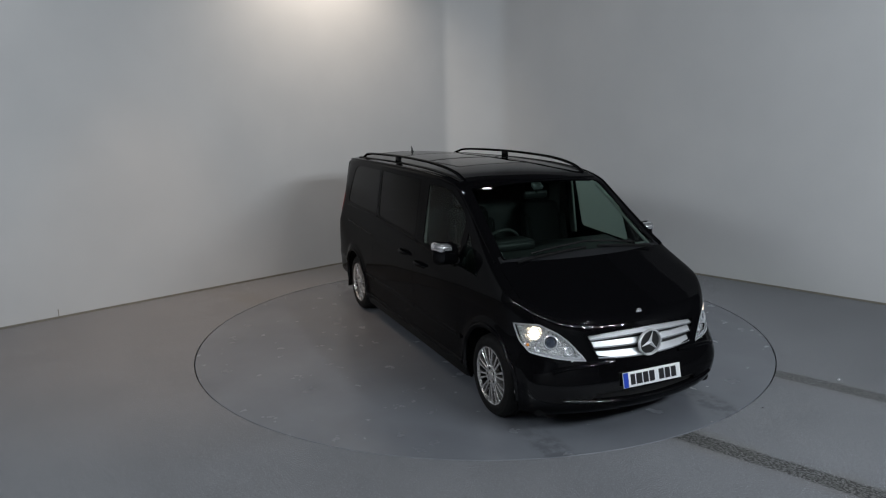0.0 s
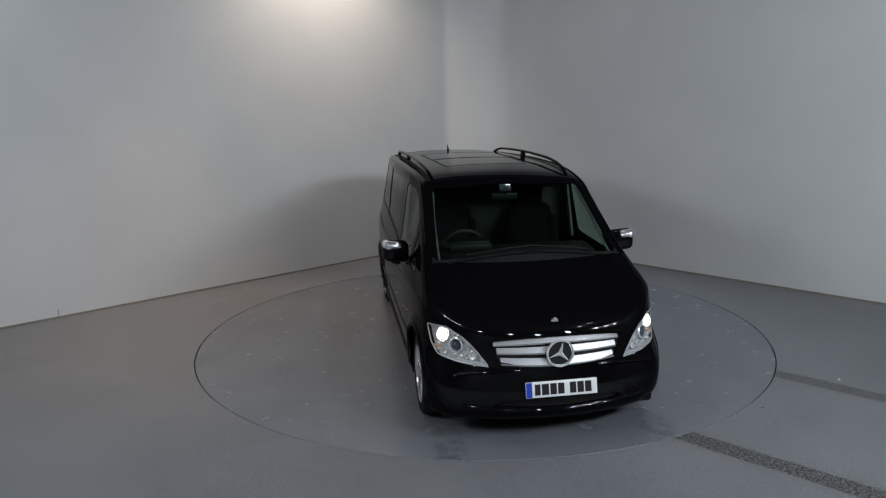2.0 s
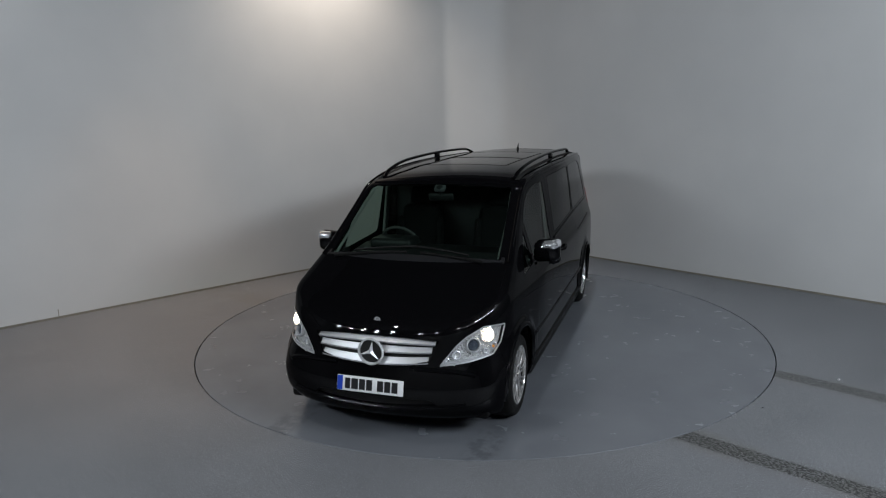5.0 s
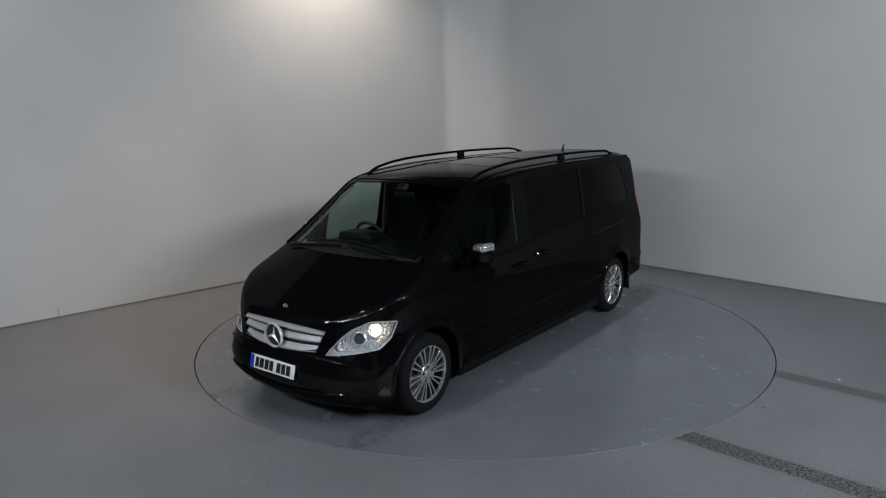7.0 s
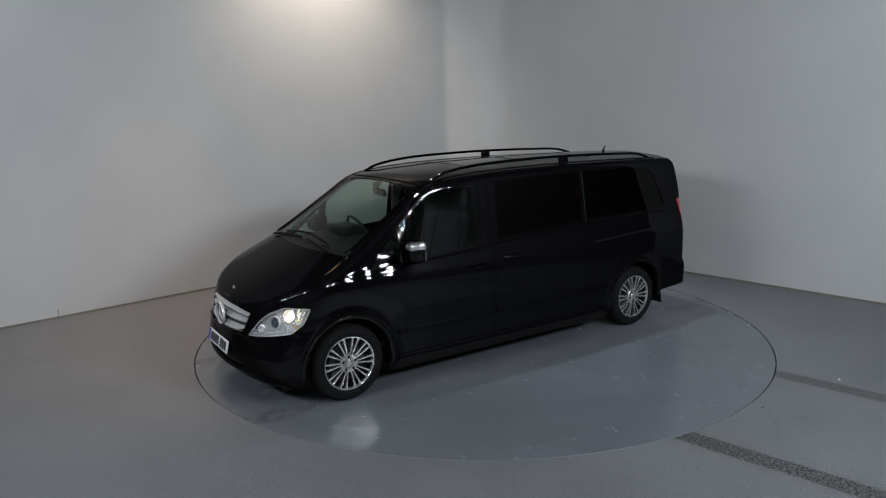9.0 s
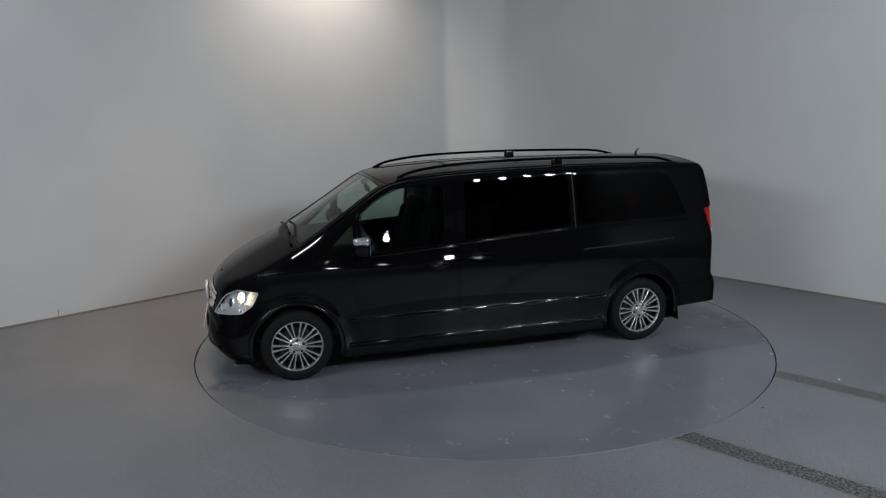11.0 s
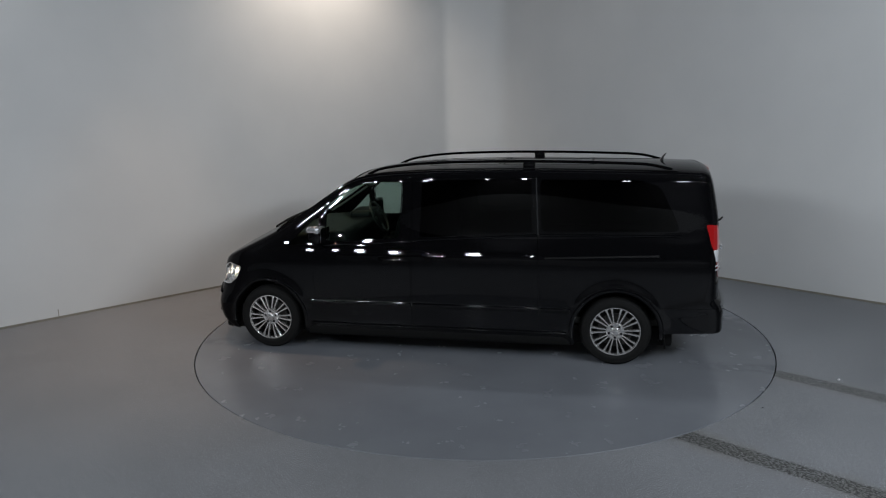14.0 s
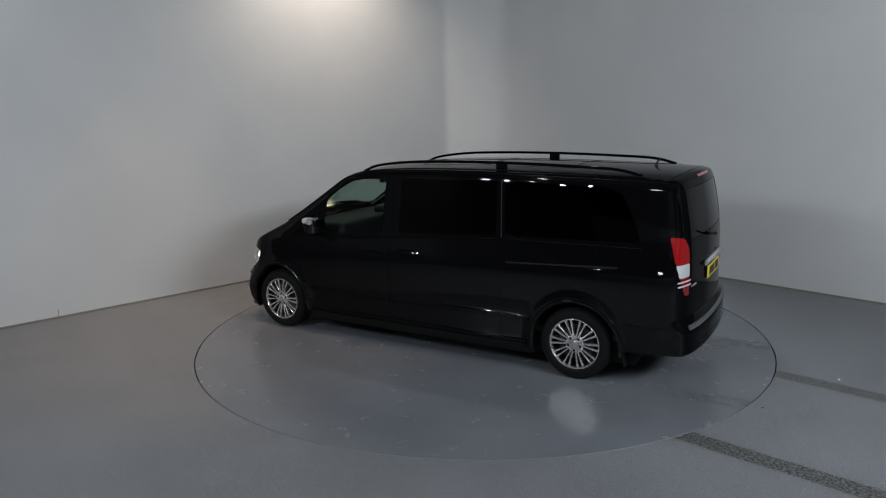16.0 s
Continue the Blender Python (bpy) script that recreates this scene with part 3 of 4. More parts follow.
def cut_skin():
    skin = Skin()
    # wheel openings
    for s, k in SIDES:
        for a in AXLES:
            ang = np.linspace(0, 2 * math.pi, 64, endpoint=False)
            poly = np.stack([a + 0.392 * np.cos(ang), WHEEL_R + 0.005 + 0.392 * np.sin(ang)], 1)
            skin.cut("opening", poly, XZ, lambda c: c[:, 1] * s > 0.55)
        side = lambda c: c[:, 1] * s > 0.45
        skin.cut("quarter_" + k, rounded([(-0.20, 1.065), (-0.56, 1.10), (-0.56, 1.40)], 0.03), XZ, side)
        skin.cut("door_glass_" + k, rounded([(-0.625, 1.115), (-1.395, 1.16), (-1.415, 1.705), (-1.12, 1.70), (-0.94, 1.665), (-0.78, 1.58), (-0.625, 1.465)], 0.05), XZ, side)
        skin.cut("slide_glass_" + k, rounded([(-1.585, 1.175), (-2.668, 1.238), (-2.655, 1.735), (-1.60, 1.725)], 0.04), XZ, side)
        skin.cut("rear_glass_" + k, rounded([(-2.735, 1.240), (-3.985, 1.252), (-3.93, 1.40), (-3.80, 1.665), (-3.62, 1.725), (-2.715, 1.735)], 0.07), XZ, side)
        h = 0.70711
        front = ((-h, s * h, 0), (0, 0, 1))
        skin.cut("headlamp_" + k, rounded([(0.410, 0.842), (0.20, 0.860), (0.062, 0.805), (-0.02, 0.745), (-0.150, 0.604), (0.014, 0.618), (0.262, 0.648), (0.355, 0.720)], 0.02), front,
                 lambda c: (c[:, 0] > 0.2) & (c[:, 1] * s > 0.3))
        rear = ((h, s * h, 0), (0, 0, 1))
        skin.cut("tail_top_" + k, rounded([(-2.395, 1.325), (-2.50, 1.315), (-2.565, 1.23), (-2.575, 1.10), (-2.41, 1.10)], 0.02), rear, lambda c: (c[:, 0] < -3.9) & (c[:, 1] * s > 0.3))
        skin.cut("tail_mid_" + k, rounded([(-2.41, 1.10), (-2.575, 1.10), (-2.58, 0.990), (-2.438, 0.990)], 0.012), rear, lambda c: (c[:, 0] < -3.9) & (c[:, 1] * s > 0.3))
        skin.cut("tail_low_" + k, rounded([(-2.438, 0.990), (-2.58, 0.990), (-2.575, 0.83), (-2.51, 0.835)], 0.012), rear, lambda c: (c[:, 0] < -3.9) & (c[:, 1] * s > 0.3))
    skin.cut("windscreen", rounded([(-0.745, 1.208), (-0.4, 1.234), (0, 1.240), (0.4, 1.234), (0.745, 1.208), (0.668, 1.705), (0.3, 1.728), (0, 1.731), (-0.3, 1.728), (-0.668, 1.705)], 0.03), YZ,
             lambda c: (c[:, 0] > -1.05) & (c[:, 0] < 0.2))
    skin.cut("bonnet", rounded([(0.695, -0.30), (0.66, -0.47), (0.52, -0.68), (0.33, -0.82), (-0.08, -0.80), (-0.03, -0.60), (0.03, -0.25), (0.03, 0.25), (-0.03, 0.60), (-0.08, 0.80), (0.33, 0.82), (0.52, 0.68), (0.66, 0.47), (0.695, 0.30)], 0.05), XY,
             lambda c: (c[:, 2] > 0.80) & (c[:, 0] > -0.2))
    skin.cut("cowl", rounded([(-0.79, 1.13), (0.79, 1.13), (0.77, 1.235), (0.4, 1.30), (-0.4, 1.30), (-0.77, 1.235)], 0.01), YZ,
             lambda c: (c[:, 0] > -0.22) & (c[:, 0] < 0.2) & (c[:, 2] > 1.1))
    skin.cut("grille", rounded([(-0.50, 0.790), (-0.43, 0.632), (-0.22, 0.594), (0, 0.582), (0.22, 0.594), (0.43, 0.632), (0.50, 0.790), (0.25, 0.808), (0, 0.812), (-0.25, 0.808)], 0.02), YZ, lambda c: c[:, 0] > 0.4)
    skin.cut("back_glass", rounded([(-0.70, 1.28), (0.70, 1.28), (0.62, 1.70), (-0.62, 1.70)], 0.08), YZ, lambda c: c[:, 0] < -4.0)
    skin.cut("intake", rounded([(-0.50, 0.30), (0.50, 0.30), (0.44, 0.37), (-0.44, 0.37)], 0.03), YZ, lambda c: c[:, 0] > 0.4)
    skin.cut("opening", np.array([(-3.70, 0.0), (-3.70, 0.315), (-4.6, 0.345), (-4.6, 0.0)]), XZ, lambda c: c[:, 0] < -3.65)
    # roof glass
    up = lambda c: c[:, 2] > 1.72
    skin.cut("sunroof_a", rounded([(-1.60, -0.41), (-2.30, -0.43), (-2.30, 0.43), (-1.60, 0.41)], 0.03), XY, up)
    skin.cut("sunroof_b", rounded([(-2.34, -0.44), (-3.20, -0.44), (-3.20, 0.44), (-2.34, 0.44)], 0.03), XY, up)
    # opening panels
    for s, k in SIDES:
        side = lambda c: c[:, 1] * s > 0.45
        skin.cut("front_door_" + k, rounded([(-1.50, 0.30), (-0.66, 0.30), (-0.53, 0.45), (-0.50, 0.80), (-0.585, 1.07), (-0.592, 1.46), (-0.76, 1.61), (-0.92, 1.70), (-1.10, 1.745), (-1.50, 1.757)], 0.05), XZ, side)
        skin.cut("sliding_door_" + k, rounded([(-1.512, 0.30), (-1.512, 1.757), (-2.69, 1.772), (-2.71, 1.20), (-2.73, 0.62), (-2.73, 0.30)], 0.03), XZ, side)
    skin.cut("front_bumper", rounded([(0.395, 0.10), (1.1, 0.10), (1.1, 0.60), (0.62, 0.602), (0.395, 0.635)], 0.01), XZ, lambda c: c[:, 0] > 0.3)
    skin.cut("rear_bumper", rounded([(-3.82, 0.10), (-4.7, 0.10), (-4.7, 0.57), (-3.80, 0.57)], 0.01), XZ, lambda c: c[:, 0] < -3.6)
    skin.cut("tailgate", rounded([(-0.76, 0.585), (0.76, 0.585), (0.75, 1.10), (0.70, 1.72), (0.60, 1.765), (-0.60, 1.765), (-0.70, 1.72), (-0.75, 1.10)], 0.04), YZ, lambda c: c[:, 0] < -4.08)
    return skin


def build_wheel():
    """A road wheel at the origin, its face towards +y, as an empty with parts."""
    wheel = new("wheel")
    r = WHEEL_R
    tyre = lathe([(0.224, -0.215), (0.262, -0.230), (r - 0.022, -0.225), (r - 0.006, -0.205), (r, -0.17), (r + 0.0005, -0.15), (r - 0.006, -0.148), (r - 0.006, -0.138), (r + 0.0005, -0.136),
                  (r + 0.0005, -0.10), (r - 0.006, -0.098), (r - 0.006, -0.088), (r + 0.0005, -0.086), (r, -0.052), (r - 0.006, -0.022), (r - 0.020, -0.004), (r - 0.030, 0.002),
                  (r - 0.033, 0.0005), (0.270, 0.007), (0.252, 0.007), (0.240, 0.003), (0.224, -0.010)], 72)
    part("tyre", tyre, TYRE, wheel, "black low-profile tyre")
    rim = lathe([(0.231, -0.004), (0.229, 0.002), (0.222, 0.001), (0.216, -0.008), (0.214, -0.020)], 72)
    part("rim", rim, ALLOY, wheel, "polished rim edge")
    well = lathe([(0.2145, -0.020), (0.210, -0.045), (0.205, -0.20), (0.212, -0.212), (0.229, -0.212)], 72)
    part("rim_well", well, ALLOY_DARK, wheel, "inside of the rim, its shade put into the colour")
    barrel = lathe([(0.212, -0.075), (0.001, -0.078), (0.001, -0.10), (0.212, -0.10)], 48)
    part("wheel_back", barrel, ALLOY_DARK, wheel, "inner wheel, its shade put into the colour")
    part("brake_disc", lathe([(0.05, -0.072), (0.16, -0.072), (0.16, -0.06), (0.05, -0.06)], 48), DISC_STEEL, wheel)
    part("hub", lathe([(0.086, -0.05), (0.083, -0.012), (0.074, -0.004), (0.040, -0.006), (0.034, -0.010), (0.034, 0.002), (0.028, 0.006), (0.001, 0.006)], 40), ALLOY, wheel)
    # one spoke, shared by all
    bm = bmesh.new()
    rows = []
    for d, w, y0, y1 in ((0.068, 0.0066, -0.012, -0.050), (0.12, 0.0062, -0.004, -0.040), (0.18, 0.0078, -0.001, -0.036), (0.219, 0.0115, -0.001, -0.036)):
        rows.append([bm.verts.new(c) for c in ((d, y1, -w * 0.8), (d, y0 - 0.003, -w), (d, y0, -w * 0.7), (d, y0, w * 0.7), (d, y0 - 0.003, w), (d, y1, w * 0.8))])
    for a, b in zip(rows, rows[1:]):
        for i in range(6):
            bm.faces.new((a[i], a[(i + 1) % 6], b[(i + 1) % 6], b[i]))
    bm.faces.new(rows[0])
    bm.faces.new(rows[-1][::-1])
    first = part("spoke", bm, ALLOY, wheel, sharp=30)
    n = 10
    for i in range(n):
        for side in (-1, 1):
            if i == 0 and side == -1:
                sp = first
            else:
                sp = new("spoke", first.data)
                sp.parent = wheel
            sp.rotation_euler = (0, -(2 * math.pi * i / n + side * 0.122), 0)
    bolt = part("wheel_bolt", lathe([(0.013, -0.02), (0.013, -0.0045), (0.008, -0.002), (0.001, -0.002)], 6), ALLOY_DARK, wheel)
    for i in range(5):
        b = bolt if i == 0 else new("wheel_bolt", bolt.data)
        b.parent = wheel
        a = 2 * math.pi * i / 5 + 0.3
        b.location = (0.058 * math.cos(a), 0.0, 0.058 * math.sin(a))
    return wheel


def along_y(z, y0, y1, n, proud):
    """Points across the nose at one height."""
    out = []
    for y in np.linspace(y0, y1, n):
        p, g = onto(NOSE(z) - 0.25 * y * y, y, z)
        out.append(p + g * proud)
    return out


def band(name, rows, mat, parent, thick=0.012, label="", sharp=40):
    """A solid strip: rows of (lower, upper) points with a way out for each."""
    verts, faces = [], []
    for a, b, g in rows:
        g = np.array(g)
        verts += [a, b, b - g * thick, a - g * thick]
    for i in range(len(rows) - 1):
        k, m = i * 4, i * 4 + 4
        faces += [(k, m, m + 1, k + 1), (k + 1, m + 1, m + 2, k + 2), (k + 2, m + 2, m + 3, k + 3), (k + 3, m + 3, m, k)]
    e = len(verts) - 4
    faces += [(0, 1, 2, 3), (e + 3, e + 2, e + 1, e)]
    return mesh_ob(name, np.array(verts) + (OX, OY, 0), faces, mat, parent, label, sharp=sharp)


def moved(ob, x, y, z, *turn):
    ob.matrix_local = pose(x + OX, y + OY, z, *turn)
    return ob


def build_grille(van):
    # each louvre: lower and upper edge at the middle, half width, rise of its two edges towards the ends
    for lo, hi, half, low_rise, high_rise in ((0.762, 0.802, 0.478, 0.000, -0.016), (0.690, 0.732, 0.450, 0.016, 0.008), (0.600, 0.650, 0.420, 0.036, 0.024)):
        rows, edge = [], []
        for y in np.linspace(-half, half, 31):
            f = (abs(y) / 0.45) ** 2
            a, g = onto(0.74, y, lo + low_rise * f)
            b, g2 = onto(0.72, y, hi + high_rise * f)
            rows.append((a + g * 0.006, b - g2 * 0.014, g))
            edge.append((a + g * 0.008 - (0, 0, 0.005), a + g * 0.012 + (0, 0, 0.006), g))
        louvre = band("grille_louvre", rows, SILVER, van, 0.012, "satin silver grille louvre")
        band("chrome_edge", edge, CHROME, louvre, 0.01)
    # round emblem: ring and three arms
    c, g = onto(0.73, 0.0, 0.693)
    tilt = math.degrees(math.atan2(g[2], g[0]))
    badge = new("grille_badge")
    badge.parent = van
    moved(badge, c[0] + 0.036, 0, c[2], 0, -tilt, -90)
    badge.scale = (1.12, 1.0, 1.12)
    rng = lathe([(0.088, -0.012), (0.090, 0.004), (0.086, 0.012), (0.080, 0.010), (0.078, 0.0), (0.078, -0.012)], 56)
    ob = part("badge_ring", rng, BADGE, badge, "chrome ring")
    disc = lathe([(0.075, -0.010), (0.075, -0.006), (0.001, -0.002)], 40)
    part("badge_disc", disc, GRILLE_BACK, badge)
    for i in range(3):
        bm = bmesh.new()
        tip, l, r, back = bm.verts.new((0, 0.004, 0.080)), bm.verts.new((-0.017, 0.0, -0.010)), bm.verts.new((0.017, 0.0, -0.010)), bm.verts.new((0, 0.016, 0.0))
        for f in ((tip, l, back), (tip, back, r), (l, r, back), (tip, r, l)):
            bm.faces.new(f)
        arm = part("badge_arm", bm, BADGE, badge, smooth=False)
        arm.rotation_euler = (0, 2 * math.pi * i / 3, 0)
    # bonnet badge
    c, g = onto(0.636, 0.0, 0.893)
    b = part("bonnet_badge", lathe([(0.024, -0.004), (0.026, 0.003), (0.018, 0.006), (0.012, 0.004), (0.006, 0.007), (0.001, 0.007)], 24), CHROME, van, "small round chrome badge")
    moved(b, *c, 0, -math.degrees(math.atan2(g[2], g[0])), -90)


def plate(van, name, x, z, tilt, turn, face, label):
    """A number plate whose characters are plain bars."""
    p = part(name, boxed((0.52, 0.008, 0.111), bevel=0.003), face, van, label)
    moved(p, x, 0.0, z, tilt, 0, turn)
    if name == "front_plate":
        part("blue_band", boxed((0.042, 0.002, 0.105), (-0.236, -0.0048, 0)), BLUE, p)
    x = -0.195
    for i, w in enumerate((0.040, 0.052, 0.046, 0.046, 0.0, 0.046, 0.046, 0.046)):
        if w:
            part("character_bar", boxed((w, 0.002, 0.076), (x + w / 2, -0.0048, 0)), BLACK, p)
            x += w + 0.010
        else:
            x += 0.030
    return p


def build_headlamp(van, skin, s, k):
    lamp_ob = new("headlamp")
    lamp_ob.parent = van
    tagged(lamp_ob, "lit headlamp with clear lens and silver reflector")
    skin.panel("reflector", "headlamp_" + k, REFLECTOR, lamp_ob, gap=0.003, depth=0.0, sink=0.030)
    skin.panel("lens", "headlamp_" + k, LENS, lamp_ob, gap=0.001, depth=0.004)
    skin.rim("lamp_surround", "headlamp_" + k, 0.010, 0.0015, SILVER, lamp_ob)
    lamp_strip(lamp_ob, s)
    for (x, y, z), rows, mat, name in (
            ((0.553, 0.712, 0.732), [(0.052, -0.02), (0.055, 0.014), (0.046, 0.020), (0.041, 0.006), (0.038, -0.02)], LAMP_RING, "projector_ring"),
            ((0.553, 0.712, 0.732), [(0.040, -0.006), (0.034, 0.006), (0.020, 0.013), (0.001, 0.016)], plain("projector_glass", (0.05, 0.06, 0.08), 0.05, coat=1.0), "projector"),
            ((0.452, 0.785, 0.788), [(0.034, -0.02), (0.034, -0.006), (0.001, 0.004)], GLOW, "bulb"),
            ((0.452, 0.785, 0.788), [(0.056, -0.02), (0.058, 0.008), (0.050, 0.010), (0.048, -0.02)], LAMP_RING, "bulb_ring"),
            ((0.430, 0.840, 0.700), [(0.030, -0.02), (0.031, 0.002), (0.026, 0.004), (0.020, -0.010), (0.001, -0.012)], LAMP_RING, "indicator_cup"),
            ((0.430, 0.840, 0.700), [(0.011, -0.02), (0.011, -0.004), (0.006, 0.002), (0.001, 0.003)], AMBER, "indicator"),
            ((0.500, 0.800, 0.680), [(0.022, -0.02), (0.023, 0.002), (0.018, 0.004), (0.014, -0.008), (0.001, -0.010)], LAMP_RING, "reflector_cup"),
            ((0.660, 0.540, 0.640), [(0.020, -0.02), (0.021, 0.002), (0.016, 0.004), (0.012, -0.008), (0.001, -0.010)], LAMP_RING, "reflector_cup"),
            ((0.625, 0.600, 0.672), [(0.034, -0.02), (0.035, 0.004), (0.027, 0.007), (0.024, -0.008), (0.001, -0.012)], LAMP_RING, "reflector_cup")):
        c, g = onto(x, s * y, z)
        c = c - g * 0.020
        ob = part(name, lathe(rows, 32), mat, lamp_ob)
        way = Vector((0.80, s * 0.55, 0.24)).normalized()
        ob.matrix_local = Matrix.Translation((c[0] + OX, c[1] + OY, c[2])) @ way.to_track_quat("Y", "Z").to_matrix().to_4x4()


def lamp_strip(lamp_ob, s):
    """The bright strip along the lamp's lower edge."""
    rows = []
    for f in np.linspace(0, 1, 14):
        y = 0.53 + 0.27 * f
        a, g = onto(0.70 - 0.22 * f * f, s * y, 0.622 + 0.022 * f)
        rows.append((a - g * 0.008, a - g * 0.008 + (0, 0, 0.018), g))
    band("light_strip", rows, LAMP_RING, lamp_ob, 0.008)


def build_mirror(van, s):
    m = new("door_mirror")
    m.parent = van
    tagged(m, "black door mirror with chrome cap")
    x, y, z = -0.60, s * 1.005, 1.205
    bm = boxed((0.15, 0.225, 0.195), bevel=0.050, seg=4)
    for v in bm.verts:
        f = (v.co.x + 0.075) / 0.15
        v.co.y *= 1 - 0.20 * f * f
        v.co.z *= 1 - 0.25 * f * f
        v.co.z += 0.012 * v.co.y * s / 0.12
    lower = part("mirror_shell", bm, PAINT, m)
    lower.matrix_local = pose(x + OX, y + OY, z, 0, 0, -10 * s)
    bm = boxed((0.150, 0.155, 0.090), bevel=0.036, seg=4)
    for v in bm.verts:
        f, e = (v.co.x + 0.075) / 0.15, v.co.y * s / 0.0775
        v.co.y *= 1 - 0.2 * f * f
        v.co.z *= (1 - 0.25 * f * f) * (1 - 0.12 * e if v.co.z < 0 else 1)
        v.co.z += 0.012 * v.co.y * s / 0.12
    cap = part("chrome_cap", bm, CHROME, m, "polished chrome mirror cap")
    cap.matrix_local = pose(x + 0.007 + OX, y + 0.036 * s + OY, z + 0.052, 0, 0, -10 * s)
    arm = part("mirror_arm", tube([(x + OX, s * 0.94 + OY, z - 0.055), (x + OX, s * 0.89 + OY, z - 0.075), (x + 0.02 + OX, s * 0.84 + OY, z - 0.085)], (0.028, 0.03, 0.04), 10), PLASTIC, m)
    g = part("mirror_glass", boxed((0.004, 0.17, 0.14), bevel=0.0015), plain("mirror_silver", (0.85, 0.86, 0.87), 0.02, 1.0, wear=0.02), m)
    g.matrix_local = pose(x - 0.077 + OX, y + OY, z + 0.005, 0, 0, -10 * s)


def build_rails(van):
    for s, k in SIDES:
        rail = new("roof_rail")
        rail.parent = van
        tagged(rail, "black roof rail with a middle foot")
        pts = []
        for x, lift in ((-1.02, 0.004), (-1.20, 0.042), (-1.6, 0.062), (-2.2, 0.066), (-2.8, 0.064), (-3.4, 0.058), (-3.70, 0.046), (-3.90, 0.004)):
            w = 0.655 if x > -3.6 else 0.655 - (-3.6 - x) * 0.1
            w -= 0.03 * max(0, (x + 1.4)) / 0.4
            z = float(TOP(x) - CROWN(x) * w * w)
            pts.append((x + OX, s * w + OY, z + lift))
        part("rail_bar", tube(smooth_path(pts, 8), 0.019, 10, 0.75), PAINT, rail)
        z = float(TOP(-2.61) - CROWN(-2.61) * 0.43)
        part("rail_foot", boxed((0.11, 0.034, 0.075), (-2.61 + OX, s * 0.655 + OY, z + 0.028), bevel=0.008), PAINT, rail)
        base = []
        for x in np.linspace(-1.0, -3.95, 40):
            p = np.array([x, s * 0.66, float(TOP(x) - CROWN(x) * 0.436) - 0.002])
            base.append((p + (0, -0.022, 0), p + (0, 0.022, 0), (0, 0, -1.0)))
        band("rail_channel", base, RUBBER, rail, 0.006)


